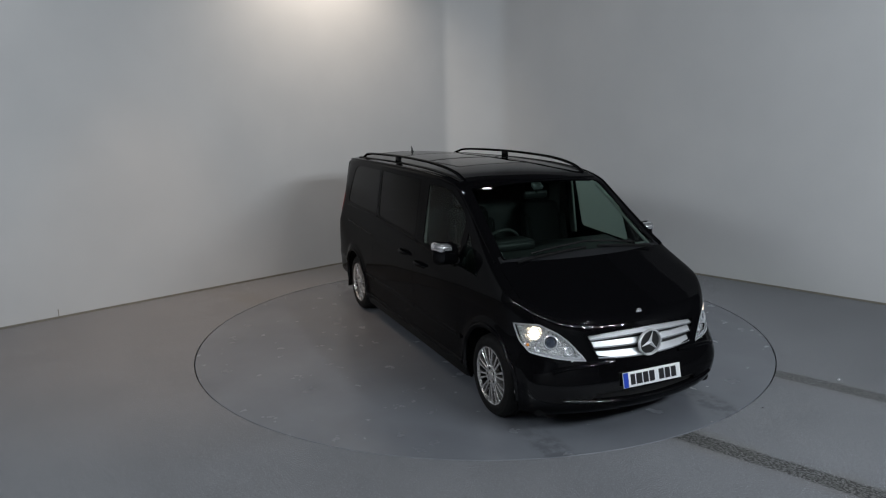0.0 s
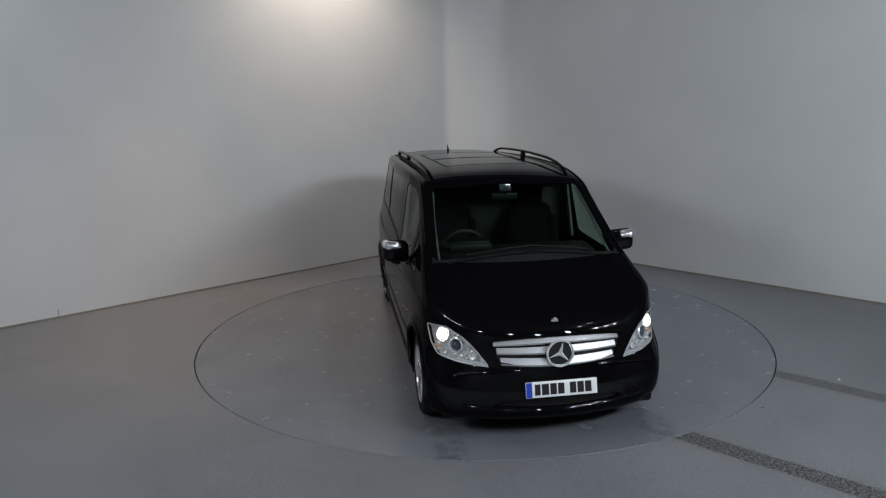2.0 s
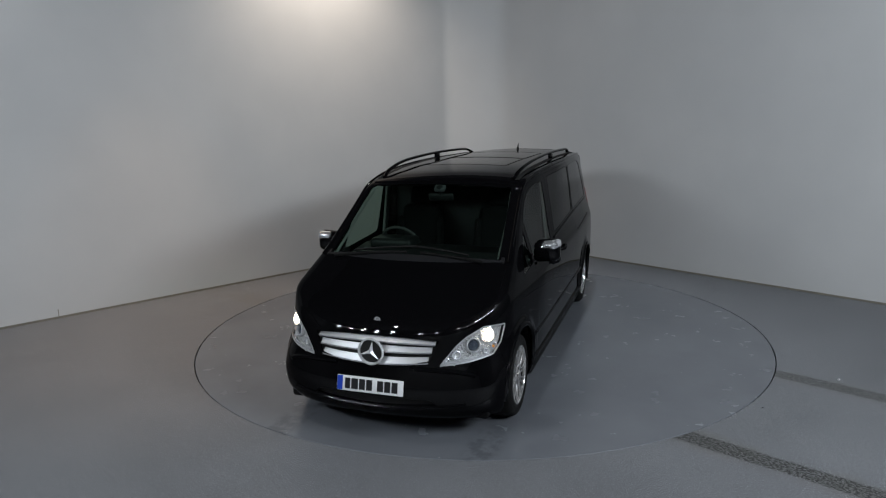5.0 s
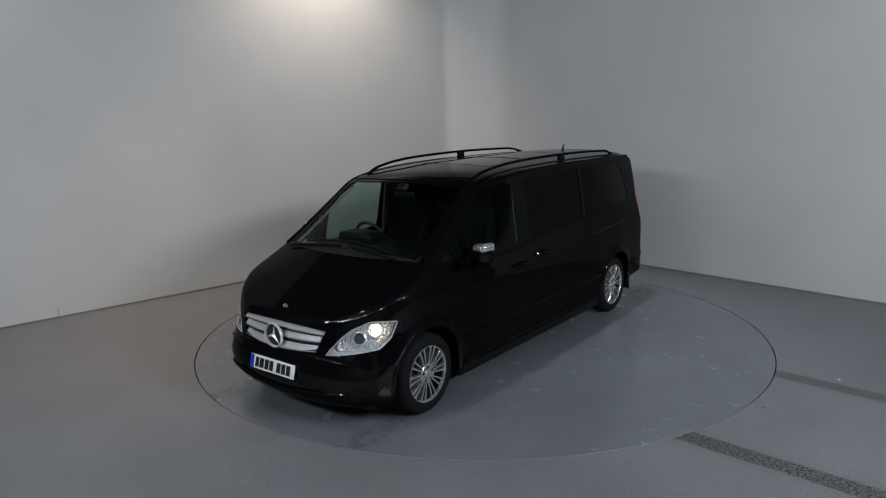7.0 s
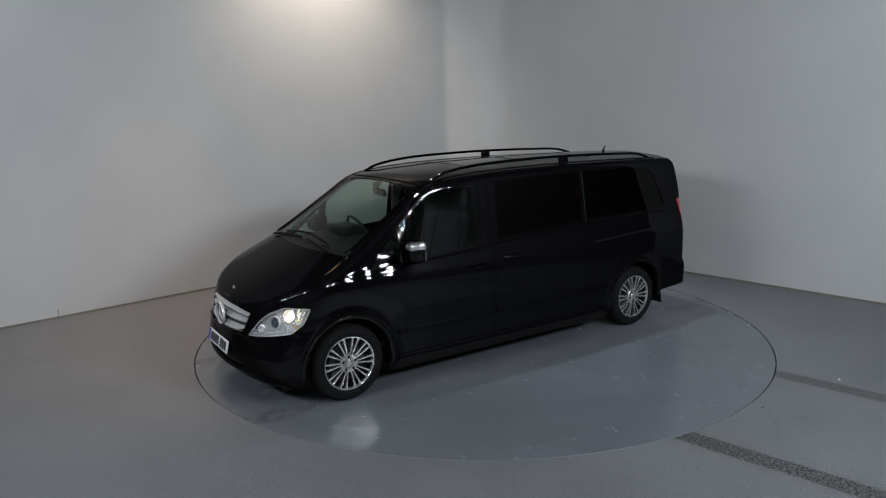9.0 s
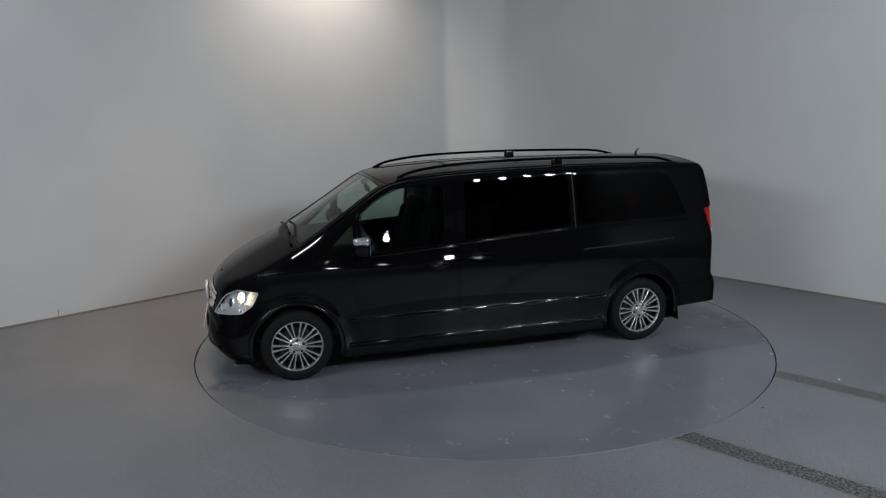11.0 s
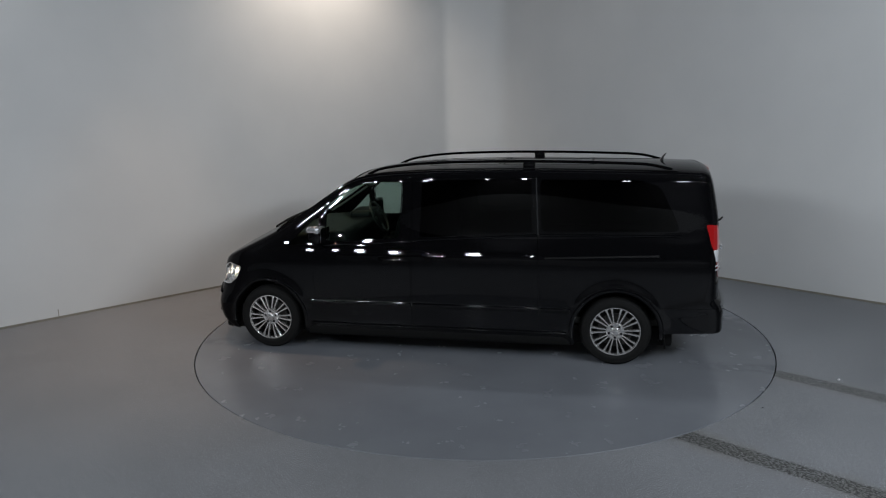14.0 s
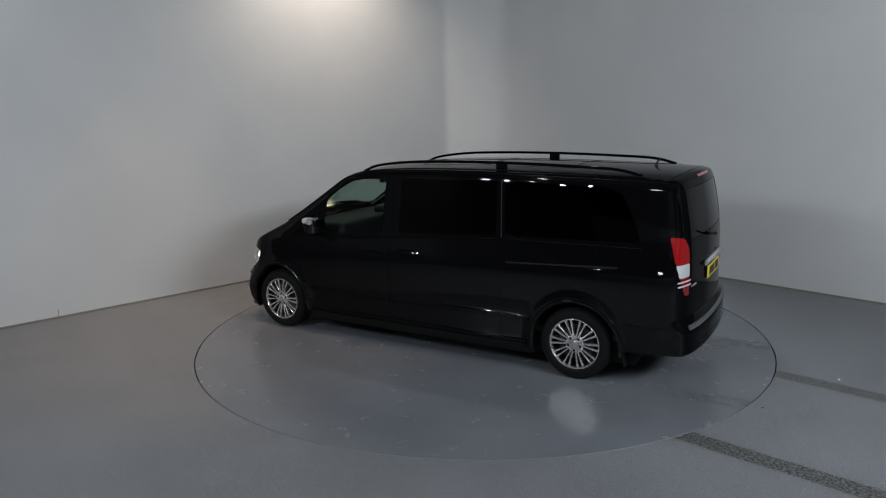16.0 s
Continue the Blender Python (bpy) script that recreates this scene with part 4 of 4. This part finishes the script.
def build_cabin(van):
    # floor, bulkheads and lining that close the body from within
    part("cabin_floor", boxed((4.6, 1.66, 0.06), (-1.95 + OX, OY, 0.40), bevel=0.01), LINING, van, "dark cabin floor")
    part("rear_partition", boxed((0.04, 1.52, 1.28), (-1.62 + OX, OY, 1.05), bevel=0.02), DASH, van, "dark screen behind the front seats")
    bm = boxed((0.75, 1.50, 0.42), bevel=0.07, seg=4)
    for v in bm.verts:
        if v.co.z > 0:
            v.co.z -= max(0.0, v.co.x) * 0.10
            v.co.y *= 1 - 0.10 * (v.co.x + 0.375)
    d = part("dashboard", bm, DASH, van, "dark moulded dashboard")
    moved(d, -0.42, 0, 0.985)
    bm = boxed((0.26, 0.40, 0.10), bevel=0.04, seg=4)
    moved(part("instrument_hood", bm, DASH, d), 0, 0, 0).matrix_local = pose(-0.22, -0.38, 0.23)
    # steering wheel on the right-hand side
    wheel = new("steering_wheel")
    wheel.parent = van
    moved(wheel, -0.80, -0.39, 1.17, 0, -62, 0)
    pts = [(0.185 * math.cos(a), 0.185 * math.sin(a), 0) for a in np.linspace(0, 2 * math.pi, 41)]
    part("wheel_rim", tube(pts, 0.015, 10, caps=False), plain("steering_leather", (0.05, 0.05, 0.05), 0.25), wheel)
    part("wheel_boss", boxed((0.17, 0.15, 0.05), (0, 0, -0.02), bevel=0.02, seg=3), DASH, wheel)
    for a in (0, 90, 180):
        part("wheel_arm", boxed((0.035, 0.14, 0.016), (0.115 * math.sin(radians(a)) * 0 + 0.115 * math.cos(radians(a + 90)), 0.115 * math.sin(radians(a + 90)), -0.012), (0, 0, a), bevel=0.005), SILVER if a == 90 else DASH, wheel)
    for y in (-0.40, 0.40):
        seat = new("front_seat")
        seat.parent = van
        tagged(seat, "black leather front seat")
        part("seat_cushion", boxed((0.52, 0.50, 0.17), (-1.05 + OX, y + OY, 0.78), (0, -6, 0), bevel=0.06, seg=4), LEATHER, seat)
        part("seat_base", boxed((0.42, 0.42, 0.32), (-1.08 + OX, y + OY, 0.56), bevel=0.03), DASH, seat)
        part("seat_back", boxed((0.17, 0.50, 0.66), (-1.37 + OX, y + OY, 1.13), (0, -14, 0), bevel=0.07, seg=4, taper=(0.8, 0.82)), LEATHER, seat)
        for o in (-0.2, 0.2):
            part("side_bolster", boxed((0.10, 0.09, 0.50), (-1.29 + OX, y + o + OY, 1.10), (0, -14, 0), bevel=0.04, seg=3, taper=(0.8, 0.8)), LEATHER, seat)
        part("headrest", boxed((0.11, 0.27, 0.19), (-1.475 + OX, y + OY, 1.535), (0, -10, 0), bevel=0.05, seg=4), LEATHER, seat)
        part("armrest", boxed((0.30, 0.06, 0.06), (-1.15 + OX, y * 0.36 + OY, 1.02), bevel=0.025, seg=3), LEATHER, seat)
    for s in (1, -1):
        part("pillar_trim", boxed((0.09, 0.025, 0.62), (-1.475 + OX, s * 0.815 + OY, 1.40), (6.5 * s, 0, 0), bevel=0.01), PILLAR_TRIM, van, "light grey door pillar trim")
        rows = [onto(x, s * y, z)[0] * (1, 0.972, 1) - (0.035, 0, 0.02) + (OX, OY, 0) for x, y, z in ((-0.06, 0.735, 1.235), (-0.30, 0.72, 1.37), (-0.55, 0.70, 1.52), (-0.80, 0.665, 1.68))]
        part("screen_pillar_trim", tube(smooth_path(rows, 4), 0.011, 8), PILLAR_TRIM, van, "grey trim inside the windscreen pillar")
    m = part("rear_view_mirror", boxed((0.03, 0.24, 0.07), (-0.84 + OX, OY, 1.605), (0, 12, 0), bevel=0.02, seg=3), DASH, van)
    part("mirror_stalk", tube([(-0.80 + OX, OY, 1.70), (-0.82 + OX, OY, 1.66), (-0.835 + OX, OY, 1.61)], (0.03, 0.014, 0.012)), DASH, m)
    part("sensor_box", boxed((0.07, 0.10, 0.035), (-0.815 + OX, OY, 1.685), (0, 32, 0), bevel=0.01), plain("sensor_grey", (0.08, 0.085, 0.09), 0.4), m)
    for s in (1, -1):
        part("sun_visor", boxed((0.15, 0.38, 0.02), (-0.98 + OX, s * 0.34 + OY, 1.70), (0, -4, 0), bevel=0.008), LINING, van)


def build_van():
    van = new("passenger_van")
    tagged(van, "glossy black long-wheelbase passenger van with lit headlamps, parked on the turntable", "van")
    skin = cut_skin()
    skin.panel("body", "body", PAINT, van, gap=0.0, depth=0.02, label="glossy black painted body shell")
    skin.panel("bonnet", "bonnet", PAINT, van, label="black bonnet")
    skin.panel("tailgate", "tailgate", PAINT, van, label="black tailgate")
    fb = skin.panel("front_bumper", "front_bumper", PAINT, van, label="black front bumper")
    skin.panel("lower_intake", "intake", GRILLE_BACK, fb, sink=0.03, depth=-0.03)
    skin.panel("rear_bumper", "rear_bumper", PAINT, van, label="black rear bumper")
    skin.panel("sunroof", "sunroof_a", PRIVACY, van, label="dark glass sunroof panel")
    skin.panel("sunroof", "sunroof_b", PRIVACY, van, label="dark glass sunroof panel")
    for n in ("sunroof_a", "sunroof_b"):
        skin.rim("sunroof_seal", n, 0.012, 0.001, RUBBER, van, out=0.008)
    skin.panel("grille_back", "grille", GRILLE_BACK, van, sink=0.03, depth=-0.03, label="dark mesh behind the grille")
    skin.rim("grille_surround", "grille", 0.010, 0.004, PAINT, van)
    skin.panel("cowl", "cowl", PLASTIC, van, sink=0.006, label="black plastic scuttle below the windscreen")
    rows = []
    for y in np.linspace(-0.765, 0.765, 49):
        f = abs(y) / 0.765
        a, g = onto(0.055 - 0.135 * f * f, y, 1.20)
        a[1] = y
        zw = 1.243 - 0.030 * f ** 2.2
        xs = np.linspace(0.2, -0.4, 200)
        xw = float(np.interp(zw, TOP(xs) - CROWN(xs) * y * y, xs))
        b, g2 = onto(xw, y, zw)
        rows.append((a + g * 0.003, b + g2 * 0.004, g2))
    band("scuttle_panel", rows, SCUTTLE, van, 0.012, "dark grey plastic scuttle panel")
    ws = skin.panel("windscreen", "windscreen", CLEAR, van, gap=0.0, depth=0.0, sink=0.003, label="lightly tinted windscreen")
    skin.rim("windscreen_seal", "windscreen", 0.018, 0.001, PAINT, ws)
    head = [onto(-0.865 - 0.035 * (y / 0.67) ** 2, y, 1.74 - 0.03 * (y / 0.67) ** 2)[0] + (OX, OY, 0) for y in np.linspace(-0.67, 0.67, 40)]
    part("header_moulding", tube(head, 0.008, 8), PAINT, ws)
    bg = skin.panel("back_window", "back_glass", PRIVACY, van, gap=0.0, depth=0.0, sink=0.003, label="dark privacy glass")
    skin.rim("window_seal", "back_glass", 0.010, 0.001, PAINT, bg)
    for s, k in SIDES:
        for name, mat, lab in (("quarter", CLEAR, ""), ("door_glass", CLEAR, "lightly tinted door window"), ("slide_glass", PRIVACY, "dark privacy glass"), ("rear_glass", PRIVACY, "dark privacy glass")):
            w = skin.panel({"quarter": "quarter_window", "door_glass": "door_window", "slide_glass": "side_window", "rear_glass": "side_window"}[name], name + "_" + k, mat, van, gap=0.0, depth=0.0, sink=0.003, label=lab)
            skin.rim("window_seal", name + "_" + k, 0.009, 0.001, PAINT, w)
        fd = skin.panel("front_door", "front_door_" + k, PAINT, van, label="black front door")
        sd = skin.panel("sliding_door", "sliding_door_" + k, PAINT, van, label="black sliding door")
        build_headlamp(van, skin, s, k)
        tail = new("tail_lamp")
        tail.parent = van
        tagged(tail, "tall red and white tail lamp")
        skin.panel("red_lens", "tail_top_" + k, RED_LIT, tail, gap=0.001, sink=-0.004)
        skin.panel("reversing_lens", "tail_mid_" + k, WHITE_LENS, tail, gap=0.001, sink=-0.003)
        skin.panel("lower_lens", "tail_low_" + k, RED, tail, gap=0.001, sink=-0.003)
        for z in (0.950, 0.915):
            rows = []
            for f in np.linspace(0, 1, 8):
                a, g = onto(-4.26 - 0.07 * f, s * (0.84 - 0.17 * f), z)
                rows.append((a + g * 0.006, a + g * 0.006 + (0, 0, 0.013), g))
            band("lens_bar", rows, WHITE_LENS, tail, 0.006)
        build_mirror(van, s)
        # handles
        for x, z, door in ((-1.31, 0.975, fd), (-1.73, 1.015, sd)):
            c, g = onto(x, s * 0.95, z)
            h = part("door_handle", tube(smooth_path([(x - 0.11 + OX, c[1] - s * 0.004 + OY, z - 0.004), (x - 0.07 + OX, c[1] + s * 0.034 + OY, z), (x + 0.06 + OX, c[1] + s * 0.036 + OY, z), (x + 0.11 + OX, c[1] - s * 0.004 + OY, z)], 6), 0.017, 10), PAINT, door, "black pull handle")
            part("handle_cup", boxed((0.16, 0.008, 0.06), (x + OX, c[1] + s * 0.0005 + OY, z - 0.006), bevel=0.003), PAINT, door)
        # sliding door rail slot, and an added strip for the glint between the windows
        rows = []
        for x in np.linspace(-2.78, -3.80, 20):
            z = 1.008 + (-2.78 - x) * 0.044
            a, g = onto(x, s * 0.95, z)
            b, g2 = onto(x, s * 0.95, z + 0.016)
            rows.append((a + g * 0.002, b + g * 0.002, g))
        band("door_track", rows, RUBBER, van, 0.006, "dark sliding door track")
        rows = []
        for z in np.linspace(1.225, 1.755, 14):
            x = -2.713 + (z - 1.24) * 0.04
            a, g = onto(x - 0.006, s * 0.9, z)
            b, g2 = onto(x + 0.006, s * 0.9, z)
            rows.append((a + g * 0.003, b + g * 0.003, g))
        band("glint_strip", rows, SCUTTLE, van, 0.006, "strip standing for the glint in the gap between the side windows")
        def moulding(name, x0, x1, z0, z1, radius, flat, mat, label, thing):
            pts = []
            for f in np.linspace(0, 1, 40):
                c, g = onto(x0 + (x1 - x0) * f, s * 0.95, z0 + (z1 - z0) * f)
                pts.append(c + (OX, OY, 0))
            part(name, tube(pts, radius, 12, flat), mat, thing, label)
        for x0, x1, thing in ((-0.47, -0.52, van), (-0.535, -1.492, fd), (-1.52, -2.72, sd), (-2.74, -3.02, van)):
            moulding("rub_strip", x0, x1, 0.520, 0.520, 0.013, 1.9, PAINT, "black side rubbing strip", thing)
        for x0, x1, z0, z1, thing in ((-0.62, -1.492, 1.102, 1.150, fd), (-1.52, -2.70, 1.160, 1.226, sd), (-2.735, -3.99, 1.228, 1.240, van)):
            moulding("waist_strip", x0, x1, z0, z1, 0.012, 1.0, PAINT, "", thing)
        edge = smooth_path([(-0.10, s * 0.80, 1.185), (-0.35, s * 0.775, 1.345), (-0.62, s * 0.75, 1.53), (-0.86, s * 0.73, 1.675), (-1.10, s * 0.74, 1.75),
                            (-1.6, s * 0.765, 1.785), (-2.6, s * 0.78, 1.80), (-3.6, s * 0.76, 1.79), (-4.15, s * 0.72, 1.77)], 9)
        part("roof_gutter", tube([onto(*p)[0] + (OX, OY, 0) for p in edge], 0.015, 10), PAINT, van, "glossy black roof gutter")
        moulding("sill_moulding", -0.47, -2.98, 0.292, 0.292, 0.016, 1.2, PAINT, "", van)
        part("sill", boxed((2.62, 0.09, 0.11), (-1.72 + OX, s * 0.875 + OY, 0.225), bevel=0.025, seg=3), RUBBER, van, "black side sill")
        for x in (-0.44, -3.86):
            part("mud_flap", boxed((0.014, 0.22, 0.25), (x + OX, s * 0.81 + OY, 0.305), (0, 8, 0), bevel=0.005), RUBBER, van)
        for a in AXLES:
            verts, faces = [], []
            arc = np.linspace(radians(-14), radians(194), 36)
            for t in arc:
                for rad, dy in ((0.394, 0.012), (0.400, 0.05), (0.400, 0.32), (0.10, 0.32)):
                    verts.append((a + OX + rad * math.cos(t), s * (0.93 - dy) + OY, WHEEL_R + 0.005 + rad * math.sin(t)))
            for i in range(len(arc) - 1):
                faces += [(i * 4 + j, i * 4 + j + 1, i * 4 + j + 5, i * 4 + j + 4) for j in range(3)]
            mesh_ob("arch_liner", verts, faces, RUBBER, van)
            lip = []
            for t in np.linspace(radians(-10), radians(190), 40):
                c, g = onto(a + 0.398 * math.cos(t), s * 0.95, WHEEL_R + 0.005 + 0.398 * math.sin(t))
                lip.append(c - g * 0.008 + (OX, OY, 0))
            part("arch_lip", tube(lip, 0.024, 12), PAINT, van)
    build_grille(van)
    lip = [onto(0.76, y, 0.295)[0] * (1, 0.985, 1) + (OX - 0.012, OY, 0) for y in np.linspace(-0.74, 0.74, 44)]
    part("bumper_lip", tube(lip, 0.030, 14, 0.7), PAINT, fb, "glossy black lower lip")
    for s in (1, -1):
        crease = [onto(0.70, s * y, 0.572)[0] + (OX - 0.010, OY, 0) for y in np.linspace(0.28, 0.80, 24)]
        part("bumper_crease", tube(crease, 0.026, 12, 0.7), PAINT, fb)
    fx, g = onto(0.78, 0.0, 0.452)
    tilt = math.degrees(math.atan2(g[2], g[0]))
    plate(van, "front_plate", fx[0] + 0.012, 0.452, -tilt * 0.6 - 6, 90, PLATE_W, "white number plate with a blue band")
    plate(van, "rear_plate", -4.402, 0.935, 0, -90, PLATE_Y, "yellow number plate")
    part("plate_garnish", boxed((0.035, 0.72, 0.05), (-4.398 + OX, OY, 1.035), bevel=0.015), CHROME, van, "chrome strip above the rear plate")
    rows = []
    for y in np.linspace(-0.78, 0.78, 25):
        c, g = onto(-4.43, y, 0.53)
        rows.append((np.array([c[0] - 0.004, c[1], 0.578]), np.array([c[0] + 0.075, c[1] * 0.97, 0.590]), (0, 0, 1.0)))
    band("bumper_step", rows, TRIM_GREY, van, 0.03, "grey rubber loading step")
    for s in (1, -1):
        edge = [onto(-4.36 + 0.16 * f, s * (0.80 - 0.06 * f), 1.34 + 0.40 * f)[0] + (OX, OY, 0) for f in np.linspace(0, 1, 16)]
        part("tailgate_edge", tube(edge, 0.010, 8), PAINT, van, "rounded black edge beside the tailgate")
    ridge = [onto(-4.20 + 0.05 * (y / 0.62) ** 2, y, 1.81)[0] + (OX, OY, -0.004) for y in np.linspace(-0.62, 0.62, 24)]
    part("roof_spoiler", tube(ridge, 0.008, 8), PAINT, van, "black lip at the end of the roof")
    for y0, w in ((0.60, 0.13), (-0.60, 0.16)):
        c, g = onto(-4.39, y0, 0.90)
        part("badge_bar", boxed((0.006, w, 0.022), (c[0] - 0.003 + OX, y0 + OY, 0.90), (0, 0, -6 * y0 / 0.6), bevel=0.002), CHROME, van, "small chrome badge strip")
    rows = []
    for y in np.linspace(-0.22, 0.22, 13):
        c, g = onto(-4.28, y, 1.765)
        d, g2 = onto(-4.27, y, 1.785)
        rows.append((c + g * 0.008, d + g2 * 0.008, g))
    band("high_brake_lamp", rows, RED_LIT, van, 0.02, "red high-level brake lamp")
    # wipers
    for y0, y1, x0, z0 in ((-0.66, -0.02, 0.0, 0), (0.62, 0.10, 0.0, 0)):
        pts = []
        for s in np.linspace(0, 1, 12):
            y = y0 + (y1 - y0) * s
            c, g = onto(0.0 - 0.03 * s, y, 1.215 + 0.035 * s)
            pts.append(c + g * (0.022 - 0.008 * s) + (OX, OY, 0))
        w = part("wiper", tube(pts, 0.009, 8, 1.4), RUBBER, van, "black wiper")
        pts = []
        for s in np.linspace(0.25, 1.15, 12):
            y = y0 + (y1 - y0) * s
            c, g = onto(-0.05 - 0.05 * s, y, 1.25 + 0.025 * s)
            pts.append(c + g * 0.010 + (OX, OY, 0))
        part("wiper_blade", tube(pts, 0.006, 6, 1.6), RUBBER, w)
    c, g = onto(-4.37, 0.0, 1.27)
    part("rear_wiper", tube([(c[0] - 0.03 + OX, -0.02 + OY, 1.24), (c[0] - 0.035 + OX, 0.18 + OY, 1.27), (c[0] - 0.02 + OX, 0.40 + OY, 1.33)], (0.016, 0.01, 0.006)), RUBBER, van)
    # aerial
    z = float(TOP(-3.87))
    a = part("aerial", tube([(-3.86 + OX, OY, z), (-3.872 + OX, OY, z + 0.035), (-3.90 + OX, OY, z + 0.068)], (0.018, 0.009, 0.005), 10), PLASTIC, van, "short black roof aerial")
    part("underbody", boxed((4.5, 1.62, 0.18), (-1.7 + OX, OY, 0.26), bevel=0.03), RUBBER, van, "black underside")
    build_cabin(van)
    build_rails(van)
    # wheels
    wheel = build_wheel()
    wheel.parent = van
    spots = [(a, s) for a in AXLES for s in (1, -1)]
    for i, (a, s) in enumerate(spots):
        m = pose(a + OX, s * WHEEL_Y + OY, WHEEL_R, 0, 17 * i, 0 if s > 0 else 180)
        if i == 0:
            wheel.matrix_basis = m
        else:
            copy_thing(wheel, m).parent = van
    return van


van = build_van()
floor_chip(3.12, -1.50, 0.026, PLATE_W, "small white chip of paint lying on the floor")
floor_chip(2.25, -2.08, 0.018, BLACK, "tiny dark crumb of rubber lying on the floor")



# ------------------------------------------------------------------ movement: the turntable turns, the van stands on it
def motions():
    turn = ((0.0, -63.5), (0.5, -65.6), (1.0, -69.2), (1.5, -73.5), (2.0, -78.25), (2.5, -82.95), (3.0, -87.7), (3.5, -92.35), (4.0, -97.1),
            (5.0, -106.3), (6.0, -115.6), (6.5, -120.3), (7.0, -125.0), (7.5, -129.65), (8.0, -134.3), (8.5, -138.95), (9.0, -143.6), (10.0, -152.7),
            (11.0, -161.7), (11.5, -166.3), (12.0, -170.95), (12.5, -175.55), (13.0, -180.15), (13.5, -184.7), (14.0, -189.25), (14.5, -193.8), (15.0, -198.4), (15.5, -203.0), (16.0, -207.7))
    for thing in (turntable, van):
        walk(thing, [(t, pose(0, 0, 0, 0, 0, a)) for t, a in turn])


motions()
